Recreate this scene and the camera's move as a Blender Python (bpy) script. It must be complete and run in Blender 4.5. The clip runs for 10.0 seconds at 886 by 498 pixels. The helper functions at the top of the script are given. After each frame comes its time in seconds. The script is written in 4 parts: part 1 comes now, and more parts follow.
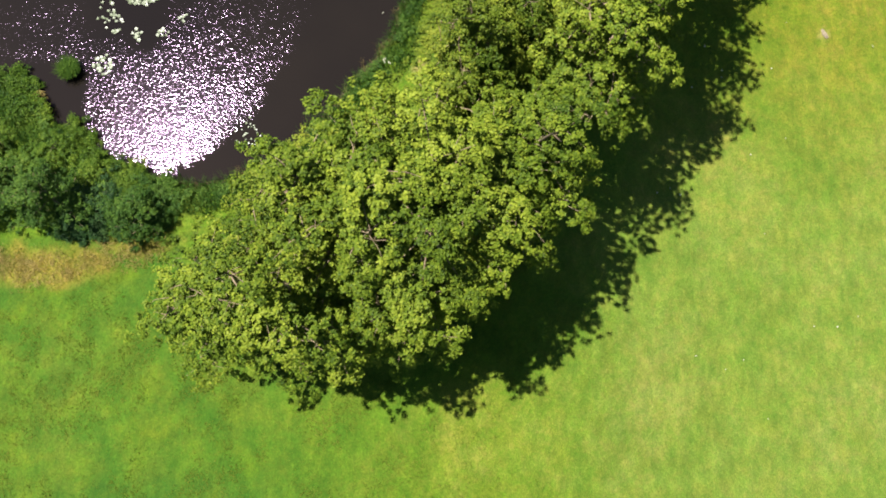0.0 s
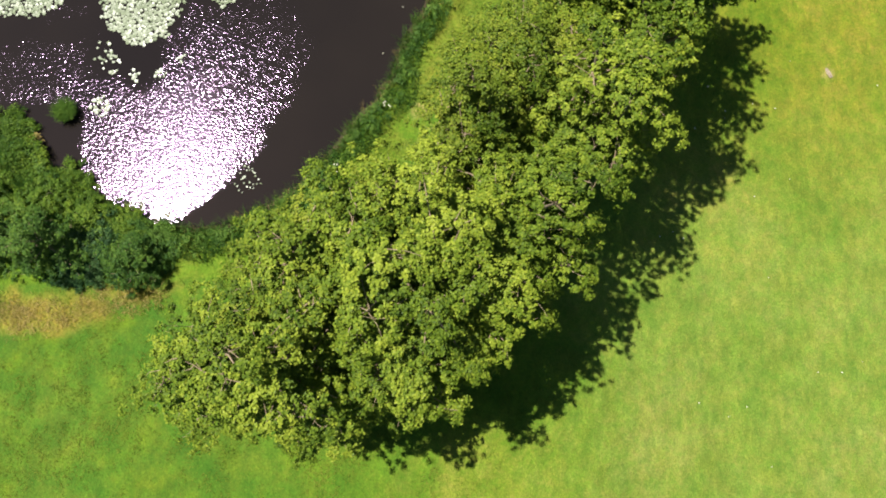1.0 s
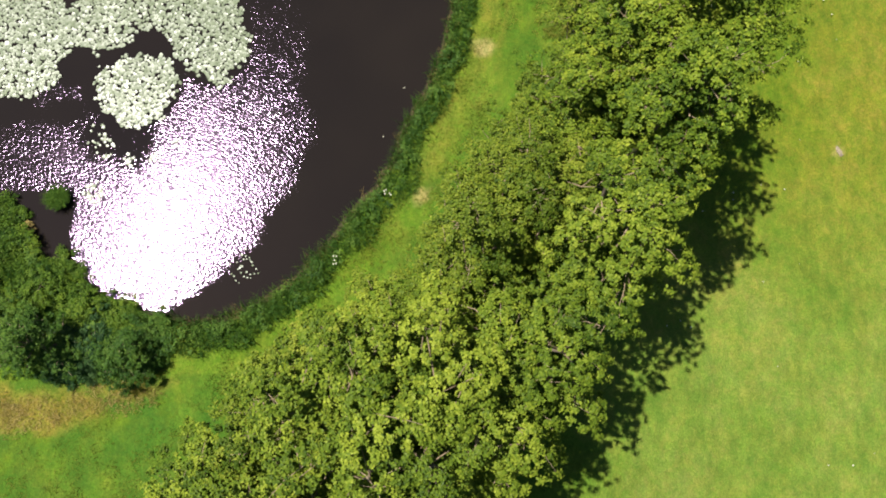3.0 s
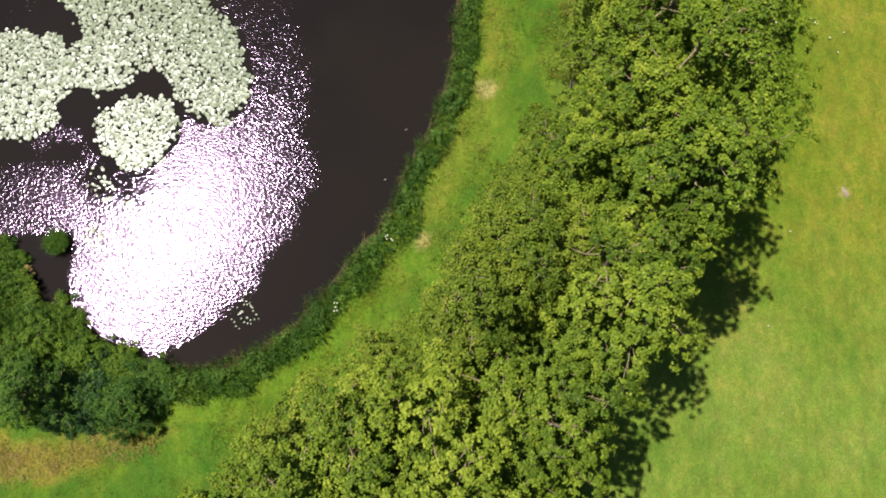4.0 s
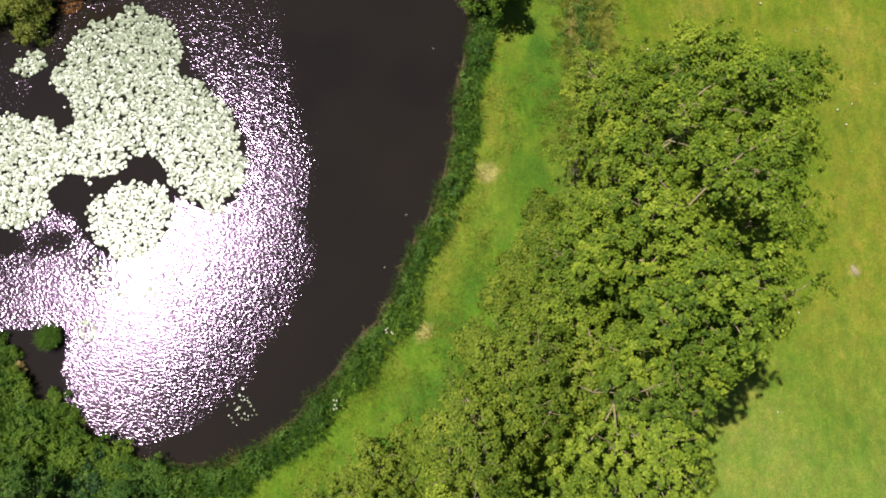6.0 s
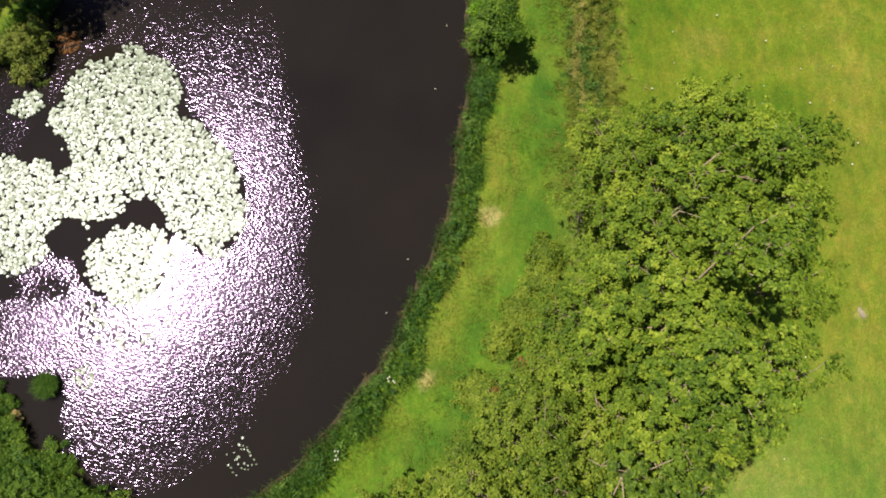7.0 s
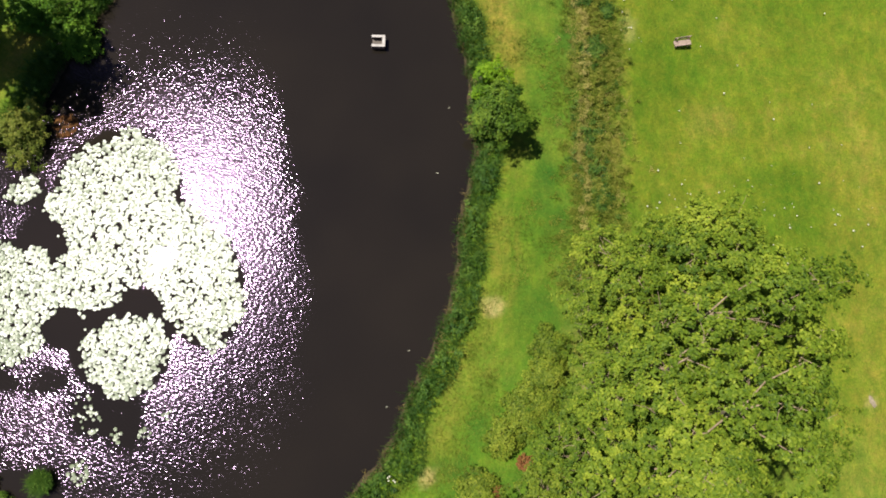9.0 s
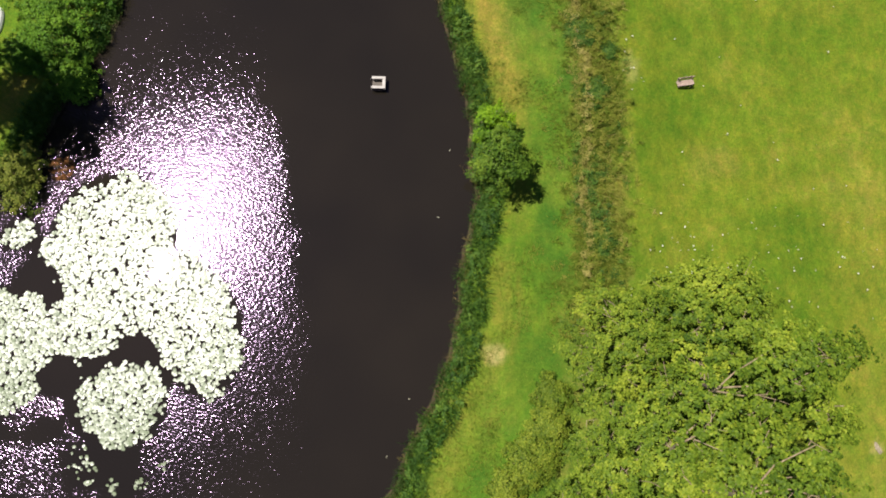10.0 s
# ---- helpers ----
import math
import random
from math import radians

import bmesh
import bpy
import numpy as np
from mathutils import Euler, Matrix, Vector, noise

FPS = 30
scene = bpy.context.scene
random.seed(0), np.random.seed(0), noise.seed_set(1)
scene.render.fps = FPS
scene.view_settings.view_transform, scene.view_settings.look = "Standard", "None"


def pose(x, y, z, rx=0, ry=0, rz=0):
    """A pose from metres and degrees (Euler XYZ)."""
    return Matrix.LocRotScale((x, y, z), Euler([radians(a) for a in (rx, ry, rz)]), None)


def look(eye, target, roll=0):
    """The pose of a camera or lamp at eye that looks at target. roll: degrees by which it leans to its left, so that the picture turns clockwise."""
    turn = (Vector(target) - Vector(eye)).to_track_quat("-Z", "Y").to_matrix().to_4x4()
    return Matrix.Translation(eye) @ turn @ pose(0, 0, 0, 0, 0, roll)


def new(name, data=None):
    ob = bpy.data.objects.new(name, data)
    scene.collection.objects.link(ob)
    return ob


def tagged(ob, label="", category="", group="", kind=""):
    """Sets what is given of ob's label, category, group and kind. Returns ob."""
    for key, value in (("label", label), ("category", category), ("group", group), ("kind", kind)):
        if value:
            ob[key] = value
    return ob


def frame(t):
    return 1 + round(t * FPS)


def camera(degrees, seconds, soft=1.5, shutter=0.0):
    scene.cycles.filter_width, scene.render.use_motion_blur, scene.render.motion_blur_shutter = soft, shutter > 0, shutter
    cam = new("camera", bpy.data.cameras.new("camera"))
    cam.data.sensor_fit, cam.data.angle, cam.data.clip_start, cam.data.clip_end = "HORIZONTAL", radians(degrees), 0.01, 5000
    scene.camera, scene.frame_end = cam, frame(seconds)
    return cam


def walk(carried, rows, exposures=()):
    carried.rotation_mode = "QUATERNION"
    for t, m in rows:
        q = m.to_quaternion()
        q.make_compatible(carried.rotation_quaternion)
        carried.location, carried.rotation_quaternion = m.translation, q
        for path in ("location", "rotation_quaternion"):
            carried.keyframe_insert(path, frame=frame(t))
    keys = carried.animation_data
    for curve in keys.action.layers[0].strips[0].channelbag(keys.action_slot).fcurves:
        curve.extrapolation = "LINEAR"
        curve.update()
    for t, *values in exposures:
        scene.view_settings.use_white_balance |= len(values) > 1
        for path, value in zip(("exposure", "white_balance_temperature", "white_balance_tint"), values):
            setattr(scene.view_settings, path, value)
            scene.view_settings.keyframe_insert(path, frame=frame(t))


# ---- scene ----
cam = camera(66.3, 10.0, soft=1.9)
PATH = [
    (0, (-0.447, 0.218, 41.573), (-0.404, 0.571, 39.605), 5.1),
    (0.5, (-0.405, 1.581, 41.576), (-0.362, 1.938, 39.609), 5.1),
    (1, (-0.393, 3.032, 41.596), (-0.349, 3.388, 39.629), 5.3),
    (1.5, (-0.386, 4.499, 41.655), (-0.342, 4.855, 39.687), 5.2),
    (2, (-0.378, 5.977, 41.651), (-0.333, 6.329, 39.683), 5.4),
    (2.5, (-0.358, 7.4, 41.565), (-0.312, 7.754, 39.597), 5.6),
    (4, (-0.269, 11.694, 41.715), (-0.23, 12.045, 39.747), 4.8),
    (4.5, (-0.181, 13.109, 41.791), (-0.144, 13.461, 39.823), 4.3),
    (5, (-0.132, 14.547, 41.822), (-0.096, 14.897, 39.853), 4.2),
    (5.5, (-0.108, 15.973, 41.789), (-0.071, 16.32, 39.82), 4.1),
    (7, (-0.276, 20.105, 41.68), (-0.234, 20.458, 39.711), 4.8),
    (7.5, (-0.206, 21.489, 41.715), (-0.167, 21.843, 39.747), 4.4),
    (8, (-0.121, 22.808, 41.74), (-0.085, 23.165, 39.773), 4.0),
    (8.5, (-0.064, 24.138, 41.776), (-0.03, 24.499, 39.809), 3.7),
    (9, (0.017, 25.495, 41.883), (0.049, 25.859, 39.916), 3.2),
    (9.5, (0.002, 26.864, 41.928), (0.037, 27.234, 39.962), 3.6),
    (10, (-0.001, 28.251, 41.886), (0.034, 28.621, 39.921), 3.6),
]
EXPOSURE = [(0.0, 1.1), (2.5, 0.92), (5.0, 0.68), (7.5, 0.72), (10.0, 0.74)]
walk(cam, [(t, look(eye, target, roll)) for t, eye, target, roll in PATH], EXPOSURE)

# ---- sky and sun ----
SUN_ELEVATION, SUN_AZIMUTH = radians(66.4), radians(156.0)  # azimuth from +x towards +y
world = bpy.data.worlds.new("world")
scene.world = world
world.use_nodes = True
sky = world.node_tree.nodes.new("ShaderNodeTexSky")
sky.sky_type, sky.sun_disc = "NISHITA", False
sky.ozone_density, sky.dust_density = 3.0, 0.4
sky.sun_elevation, sky.sun_rotation = SUN_ELEVATION, radians(90) - SUN_AZIMUTH
background = world.node_tree.nodes["Background"]
background.inputs["Strength"].default_value = 0.032
world.node_tree.links.new(sky.outputs[0], background.inputs["Color"])
sun_data = bpy.data.lights.new("sun", "SUN")
sun_data.energy, sun_data.angle, sun_data.color = 4.4, radians(0.53), (1.0, 0.95, 0.86)
sun = new("sun", sun_data)
toward = Vector((math.cos(SUN_ELEVATION) * math.cos(SUN_AZIMUTH), math.cos(SUN_ELEVATION) * math.sin(SUN_AZIMUTH), math.sin(SUN_ELEVATION)))
sun.matrix_world = look(toward * 100, (0, 0, 0))

# ---- materials ----
def nodes_of(name):
    m = bpy.data.materials.new(name)
    m.use_nodes = True
    return m, m.node_tree.nodes, m.node_tree.links, m.node_tree.nodes["Principled BSDF"]


def noise_node(nt, links, coord, scale, detail=4.0, rough=0.55, stretch=None):
    n = nt.new("ShaderNodeTexNoise")
    n.inputs["Scale"].default_value, n.inputs["Detail"].default_value, n.inputs["Roughness"].default_value = scale, detail, rough
    if stretch:
        mp = nt.new("ShaderNodeMapping")
        mp.inputs["Scale"].default_value = stretch
        links.new(coord, mp.inputs["Vector"])
        coord = mp.outputs["Vector"]
    links.new(coord, n.inputs["Vector"])
    return n.outputs["Fac"]


def ramp(nt, links, fac, stops):
    r = nt.new("ShaderNodeValToRGB")
    while len(r.color_ramp.elements) < len(stops):
        r.color_ramp.elements.new(0.5)
    for e, (p, c) in zip(r.color_ramp.elements, stops):
        e.position, e.color = p, (*c, 1) if len(c) == 3 else c
    links.new(fac, r.inputs["Fac"])
    return r.outputs["Color"]


def mix(nt, links, fac, a, b, how="MIX"):
    m = nt.new("ShaderNodeMix")
    m.data_type, m.blend_type = "RGBA", how
    for v, i in ((fac, 0), (a, 6), (b, 7)):
        if hasattr(v, "links"):
            links.new(v, m.inputs[i])
        else:
            m.inputs[i].default_value = v if i == 0 else (*v, 1)
    return m.outputs[2]


def maths(nt, links, op, a, b=0.0, clamp=False):
    m = nt.new("ShaderNodeMath")
    m.operation, m.use_clamp = op, clamp
    for v, i in ((a, 0), (b, 1)):
        if hasattr(v, "links"):
            links.new(v, m.inputs[i])
        else:
            m.inputs[i].default_value = v
    return m.outputs[0]


def attribute(nt, name):
    a = nt.new("ShaderNodeAttribute")
    a.attribute_name = name
    return a.outputs["Fac"]


def bump(nt, links, height, strength, distance, bsdf):
    b = nt.new("ShaderNodeBump")
    b.inputs["Strength"].default_value, b.inputs["Distance"].default_value = strength, distance
    links.new(height, b.inputs["Height"])
    links.new(b.outputs["Normal"], bsdf.inputs["Normal"])


def leaf_material(name, dark, mid, light, through_light=0.16, gloss=0.5, shine=0.12):
    """Foliage: tone by bough and by leaf, light passing through the blade."""
    m, nt, links, p = nodes_of(name)
    geo = nt.new("ShaderNodeNewGeometry")
    tone = attribute(nt, "tone")
    blend = maths(nt, links, "ADD", maths(nt, links, "MULTIPLY", tone, 0.6), maths(nt, links, "MULTIPLY", geo.outputs["Random Per Island"], 0.4))
    col = ramp(nt, links, blend, [(0.1, dark), (0.5, mid), (0.92, light)])
    links.new(col, p.inputs["Base Color"])
    p.inputs["Roughness"].default_value = gloss
    p.inputs["Specular IOR Level"].default_value = shine
    tr = nt.new("ShaderNodeBsdfTranslucent")
    links.new(mix(nt, links, 0.35, col, (0.22, 0.36, 0.03)), tr.inputs["Color"])
    ms = nt.new("ShaderNodeMixShader")
    ms.inputs[0].default_value = through_light
    links.new(p.outputs[0], ms.inputs[1])
    links.new(tr.outputs[0], ms.inputs[2])
    links.new(ms.outputs[0], nt["Material Output"].inputs["Surface"])
    return m


LEAF_OAK = leaf_material("oak_leaves", (0.04, 0.077, 0.009), (0.124, 0.184, 0.016), (0.286, 0.338, 0.036))
LEAF_LIME = leaf_material("lime_green_leaves", (0.038, 0.078, 0.008), (0.124, 0.186, 0.015), (0.298, 0.345, 0.034))
LEAF_WILLOW = leaf_material("willow_leaves", (0.046, 0.086, 0.008), (0.126, 0.176, 0.016), (0.262, 0.297, 0.034))
LEAF_BUSH = leaf_material("bush_leaves", (0.02, 0.055, 0.01), (0.056, 0.12, 0.017), (0.135, 0.215, 0.03))
LEAF_BROWNED = leaf_material("browned_leaves", (0.05, 0.085, 0.01), (0.135, 0.162, 0.022), (0.25, 0.25, 0.045))
LEAF_RUST = leaf_material("rust_brown_leaves", (0.1, 0.04, 0.015), (0.2, 0.085, 0.03), (0.32, 0.16, 0.06), 0.2, 0.8)
# leaf colour darkened to stand in for shade between the bank bushes
LEAF_SHADED = leaf_material("shade_darkened_leaves", (0.012, 0.04, 0.012), (0.03, 0.075, 0.022), (0.075, 0.14, 0.038))
LEAF_MID = leaf_material("mid_green_leaves", (0.026, 0.064, 0.007), (0.074, 0.138, 0.013), (0.17, 0.245, 0.025))
LEAF_BRIGHT = leaf_material("bright_green_leaves", (0.06, 0.14, 0.006), (0.14, 0.26, 0.01), (0.25, 0.38, 0.016))
LEAF_FRESH = leaf_material("fresh_leaves", (0.034, 0.1, 0.009), (0.088, 0.19, 0.015), (0.18, 0.31, 0.026))
BLADE_REED = leaf_material("reed_blades", (0.018, 0.058, 0.012), (0.052, 0.122, 0.02), (0.16, 0.235, 0.04), 0.22)
BLADE_DRY = leaf_material("dry_stalks", (0.15, 0.115, 0.035), (0.31, 0.235, 0.075), (0.48, 0.37, 0.15), 0.35, 0.7)
BLADE_STALK = leaf_material("seed_stalks", (0.16, 0.15, 0.035), (0.3, 0.265, 0.07), (0.45, 0.38, 0.13), 0.3, 0.7)
BLADE_ROUGH = leaf_material("rough_grass_blades", (0.06, 0.11, 0.01), (0.15, 0.185, 0.02), (0.33, 0.3, 0.06), 0.35, 0.6)
BLADE_LAWN = leaf_material("lawn_blades", (0.058, 0.105, 0.009), (0.128, 0.175, 0.018), (0.22, 0.235, 0.042), 0.35, 0.8)


def bark_material(name, dark, mid, light):
    m, nt, links, p = nodes_of(name)
    c = nt.new("ShaderNodeTexCoord").outputs["Object"]
    n = noise_node(nt, links, c, 6, 6, 0.65, (1, 1, 0.25))
    links.new(ramp(nt, links, n, [(0.3, dark), (0.55, mid), (0.75, light)]), p.inputs["Base Color"])
    p.inputs["Roughness"].default_value = 0.9
    bump(nt, links, n, 0.6, 0.05, p)
    return m


BARK = bark_material("bark", (0.09, 0.065, 0.04), (0.20, 0.16, 0.11), (0.32, 0.27, 0.20))
TWIG = bark_material("pale_twig_bark", (0.16, 0.115, 0.065), (0.31, 0.235, 0.145), (0.46, 0.37, 0.25))


def ground_material():
    m, nt, links, p = nodes_of("meadow_grass")
    c = nt.new("ShaderNodeTexCoord").outputs["Object"]
    big = noise_node(nt, links, c, 0.11, 3)
    mid = noise_node(nt, links, c, 0.55, 4)
    fine = noise_node(nt, links, c, 3.2, 5, 0.65)
    tiny = noise_node(nt, links, c, 14, 4, 0.7, (1.0, 0.55, 1))
    blend = maths(nt, links, "ADD", maths(nt, links, "MULTIPLY", big, 0.45), maths(nt, links, "ADD", maths(nt, links, "MULTIPLY", mid, 0.3), maths(nt, links, "MULTIPLY", fine, 0.25)))
    lawn = ramp(nt, links, blend, [(0.36, (0.056, 0.116, 0.007)), (0.48, (0.09, 0.15, 0.011)), (0.56, (0.12, 0.168, 0.018)), (0.68, (0.185, 0.198, 0.04))])
    lush = ramp(nt, links, mid, [(0.3, (0.03, 0.092, 0.01)), (0.52, (0.056, 0.118, 0.012)), (0.7, (0.082, 0.14, 0.01))])
    field = ramp(nt, links, blend, [(0.36, (0.06, 0.112, 0.005)), (0.46, (0.1, 0.136, 0.008)), (0.55, (0.138, 0.157, 0.012)), (0.68, (0.215, 0.178, 0.027))])
    col = mix(nt, links, attribute(nt, "field"), lawn, field)
    pale = ramp(nt, links, blend, [(0.36, (0.1, 0.168, 0.024)), (0.5, (0.14, 0.198, 0.038)), (0.68, (0.21, 0.23, 0.07))])
    col = mix(nt, links, attribute(nt, "south"), col, pale)
    col = mix(nt, links, attribute(nt, "lush"), col, lush)
    tan = ramp(nt, links, fine, [(0.3, (0.155, 0.15, 0.02)), (0.7, (0.245, 0.188, 0.042))])
    col = mix(nt, links, attribute(nt, "dry"), col, tan)
    rough = ramp(nt, links, fine, [(0.3, (0.1, 0.125, 0.02)), (0.7, (0.22, 0.2, 0.055))])
    col = mix(nt, links, attribute(nt, "rough"), col, rough)
    bare = ramp(nt, links, fine, [(0.3, (0.26, 0.22, 0.09)), (0.7, (0.36, 0.29, 0.13))])
    col = mix(nt, links, attribute(nt, "bare"), col, bare)
    mud = ramp(nt, links, fine, [(0.3, (0.03, 0.024, 0.016)), (0.7, (0.07, 0.05, 0.032))])
    col = mix(nt, links, attribute(nt, "mud"), col, mud)
    sward = noise_node(nt, links, c, 0.8, 5, 0.72)
    col = mix(nt, links, 0.5, col, ramp(nt, links, sward, [(0.36, (0.4, 0.52, 0.42)), (0.47, (0.48, 0.53, 0.46)), (0.55, (0.53, 0.49, 0.47)), (0.66, (0.59, 0.5, 0.48))]), "OVERLAY")
    patch = noise_node(nt, links, c, 1.3, 4, 0.7, (1.0, 0.5, 1))
    col = mix(nt, links, 0.8, col, ramp(nt, links, patch, [(0.33, (0.36, 0.4, 0.4)), (0.5, (0.5, 0.5, 0.5)), (0.68, (0.66, 0.62, 0.6))]), "OVERLAY")
    col = mix(nt, links, 0.85, col, ramp(nt, links, tiny, [(0.3, (0.33, 0.36, 0.26)), (0.52, (0.53, 0.54, 0.46)), (0.7, (0.8, 0.76, 0.66))]), "OVERLAY")
    links.new(col, p.inputs["Base Color"])
    p.inputs["Roughness"].default_value, p.inputs["Specular IOR Level"].default_value = 0.85, 0.15
    bump(nt, links, maths(nt, links, "ADD", tiny, maths(nt, links, "MULTIPLY", fine, 2.0)), 0.5, 0.12, p)
    return m


def water_material():
    """Peat-brown pond water; ripples die down among the lily pads and under the banks."""
    m, nt, links, p = nodes_of("pond_water")
    nt.remove(p)
    c = nt.new("ShaderNodeTexCoord").outputs["Object"]
    cloud = noise_node(nt, links, c, 0.06, 3)
    body = nt.new("ShaderNodeBsdfDiffuse")
    links.new(ramp(nt, links, cloud, [(0.35, (0.0115, 0.0095, 0.0075)), (0.65, (0.017, 0.0135, 0.0098))]), body.inputs["Color"])
    face = nt.new("ShaderNodeBsdfGlossy")
    face.distribution = "BECKMANN"
    # lilac gloss colour imitates the lens's purple fringe round sun glints
    face.inputs["Color"].default_value = (0.86, 0.62, 1.0, 1)
    links.new(maths(nt, links, "ADD", maths(nt, links, "MULTIPLY", maths(nt, links, "MINIMUM", attribute(nt, "ripple"), 1.0), 0.155), 0.02), face.inputs["Roughness"])
    wind = nt.new("ShaderNodeMapping")
    wind.inputs["Rotation"].default_value = (0, 0, radians(26))
    links.new(c, wind.inputs["Vector"])
    rip = noise_node(nt, links, wind.outputs["Vector"], 9.0, 1, 0.5, (0.5, 1.0, 1))
    swell = noise_node(nt, links, c, 0.8, 2)
    h = maths(nt, links, "ADD", rip, maths(nt, links, "MULTIPLY", swell, 0.6))
    b = nt.new("ShaderNodeBump")
    b.inputs["Distance"].default_value = 0.0222
    links.new(attribute(nt, "ripple"), b.inputs["Strength"])
    links.new(h, b.inputs["Height"])
    fresnel = nt.new("ShaderNodeFresnel")
    fresnel.inputs["IOR"].default_value = 1.42
    ms = nt.new("ShaderNodeMixShader")
    for node in (face, fresnel):
        links.new(b.outputs["Normal"], node.inputs["Normal"])
    links.new(fresnel.outputs[0], ms.inputs[0])
    links.new(body.outputs[0], ms.inputs[1])
    links.new(face.outputs[0], ms.inputs[2])
    links.new(ms.outputs[0], nt["Material Output"].inputs["Surface"])
    return m


def plain(name, dark, light, scale=8.0, rough=0.6, bumps=0.2, metal=0.0):
    m, nt, links, p = nodes_of(name)
    c = nt.new("ShaderNodeTexCoord").outputs["Object"]
    n = noise_node(nt, links, c, scale, 5, 0.6)
    links.new(ramp(nt, links, n, [(0.3, dark), (0.7, light)]), p.inputs["Base Color"])
    p.inputs["Roughness"].default_value, p.inputs["Metallic"].default_value = rough, metal
    bump(nt, links, n, bumps, 0.02, p)
    return m


GRASS, WATER = ground_material(), water_material()
PAD = leaf_material("lily_pads", (0.09, 0.125, 0.06), (0.152, 0.19, 0.1), (0.21, 0.25, 0.145), 0.08, 0.36, 0.65)
PETAL = plain("white_petals", (0.42, 0.42, 0.3), (0.6, 0.59, 0.46), 30)
WHITE_BOARD = plain("weathered_white_boards", (0.32, 0.29, 0.27), (0.48, 0.44, 0.42), 5)
DECK = plain("wet_dark_boards", (0.05, 0.04, 0.035), (0.12, 0.09, 0.07), 5)
OLD_WOOD = plain("bleached_wood", (0.24, 0.17, 0.14), (0.42, 0.31, 0.26), 7, 0.85)


# ---- mesh helpers ----
def mesh_of(name, verts, faces, material, attrs=(), smooth=False):
    """A mesh from arrays: faces is an n x k array of corners; attrs are (name, values per vertex)."""
    verts, faces = np.asarray(verts, np.float32), np.asarray(faces, np.int32)
    me = bpy.data.meshes.new(name)
    n, k = faces.shape
    me.vertices.add(len(verts))
    me.vertices.foreach_set("co", verts.ravel())
    me.loops.add(n * k)
    me.loops.foreach_set("vertex_index", faces.ravel())
    me.polygons.add(n)
    me.polygons.foreach_set("loop_start", np.arange(n, dtype=np.int32) * k)
    me.polygons.foreach_set("use_smooth", np.full(n, smooth))
    for key, values in attrs:
        a = me.attributes.new(key, "FLOAT", "POINT")
        a.data.foreach_set("value", np.asarray(values, np.float32))
    me.materials.append(material)
    me.update()
    me.validate()
    return me


def under(ob, parent):
    ob.parent = parent
    return ob


def part(name, bm, material, parent, label=""):
    """One bmesh as one mesh object under a thing or a part."""
    me = bpy.data.meshes.new(name)
    bm.to_mesh(me)
    bm.free()
    me.materials.append(material)
    return tagged(under(new(name, me), parent), label)


def thing(name, x, y, z, label, category, group="", turn=0.0, kind=""):
    ob = new(name)
    ob.matrix_basis = pose(x, y, z, 0, 0, turn)
    return tagged(ob, label, category, group, kind)


def box(bm, size, at, bevel=0.01, turn=0.0):
    r = bmesh.ops.create_cube(bm, size=1.0)
    bmesh.ops.scale(bm, vec=size, verts=r["verts"])
    if bevel:
        edges = {e for v in r["verts"] for e in v.link_edges}
        r = bmesh.ops.bevel(bm, geom=list(edges), offset=bevel, segments=2, affect="EDGES", profile=0.6)
    verts = r["verts"]
    bmesh.ops.rotate(bm, cent=(0, 0, 0), matrix=Matrix.Rotation(radians(turn), 3, "Z"), verts=verts)
    bmesh.ops.translate(bm, vec=at, verts=verts)


def tubes(lines, sides=6):
    """Tapered tubes along polylines of (point, radius): vertices and quads."""
    vs, fs = [], []
    ring = np.linspace(0, 2 * math.pi, sides, endpoint=False)
    for pts in lines:
        start, m = len(vs), len(pts)
        for i, (q, r) in enumerate(pts):
            d = np.subtract(pts[min(i + 1, m - 1)][0], pts[max(i - 1, 0)][0])
            d = d / (np.linalg.norm(d) + 1e-9)
            u = np.cross(d, (0.3, 0.9, 0.1))
            u /= np.linalg.norm(u) + 1e-9
            w = np.cross(d, u)
            vs += [np.asarray(q) + r * (math.cos(a) * u + math.sin(a) * w) for a in ring]
        for i in range(m - 1):
            for k in range(sides):
                a, b = start + i * sides + k, start + i * sides + (k + 1) % sides
                fs.append((a, b, b + sides, a + sides))
    return vs, fs


def leaves(rng, centres, outward, tone, radius, count, length, flat=0.75, upright=1.0):
    """Folded leaf blades in rosettes round the centres: vertices, triangles, tones."""
    n = len(centres) * count
    c, o, tn = np.repeat(centres, count, 0), np.repeat(outward, count, 0), np.repeat(tone, count)
    v = rng.normal(size=(n, 3))
    v /= np.linalg.norm(v, axis=1, keepdims=True)
    q = c + v * (radius * rng.uniform(0.2, 1.15, (n, 1))) * (1, 1, flat)
    nor = o * 0.4 + v * 0.45 + rng.normal(size=(n, 3)) * 0.36 + np.array((0, 0, upright))
    nor /= np.linalg.norm(nor, axis=1, keepdims=True)
    along = np.cross(nor, rng.normal(size=(n, 3)))
    along /= np.linalg.norm(along, axis=1, keepdims=True)
    side = np.cross(nor, along)
    s = (length * rng.uniform(0.7, 1.3, (n, 1)))
    verts = np.stack([q - along * s * 0.5, q + side * s * 0.33 + nor * s * 0.1, q + along * s * 0.5, q - side * s * 0.33 + nor * s * 0.1], 1).reshape(-1, 3)
    b = np.arange(n)[:, None] * 4
    tris = np.concatenate([b + (0, 1, 2), b + (0, 2, 3)], 1).reshape(-1, 3)
    return verts, tris, np.repeat(tn + rng.normal(0, 0.08, n), 4)


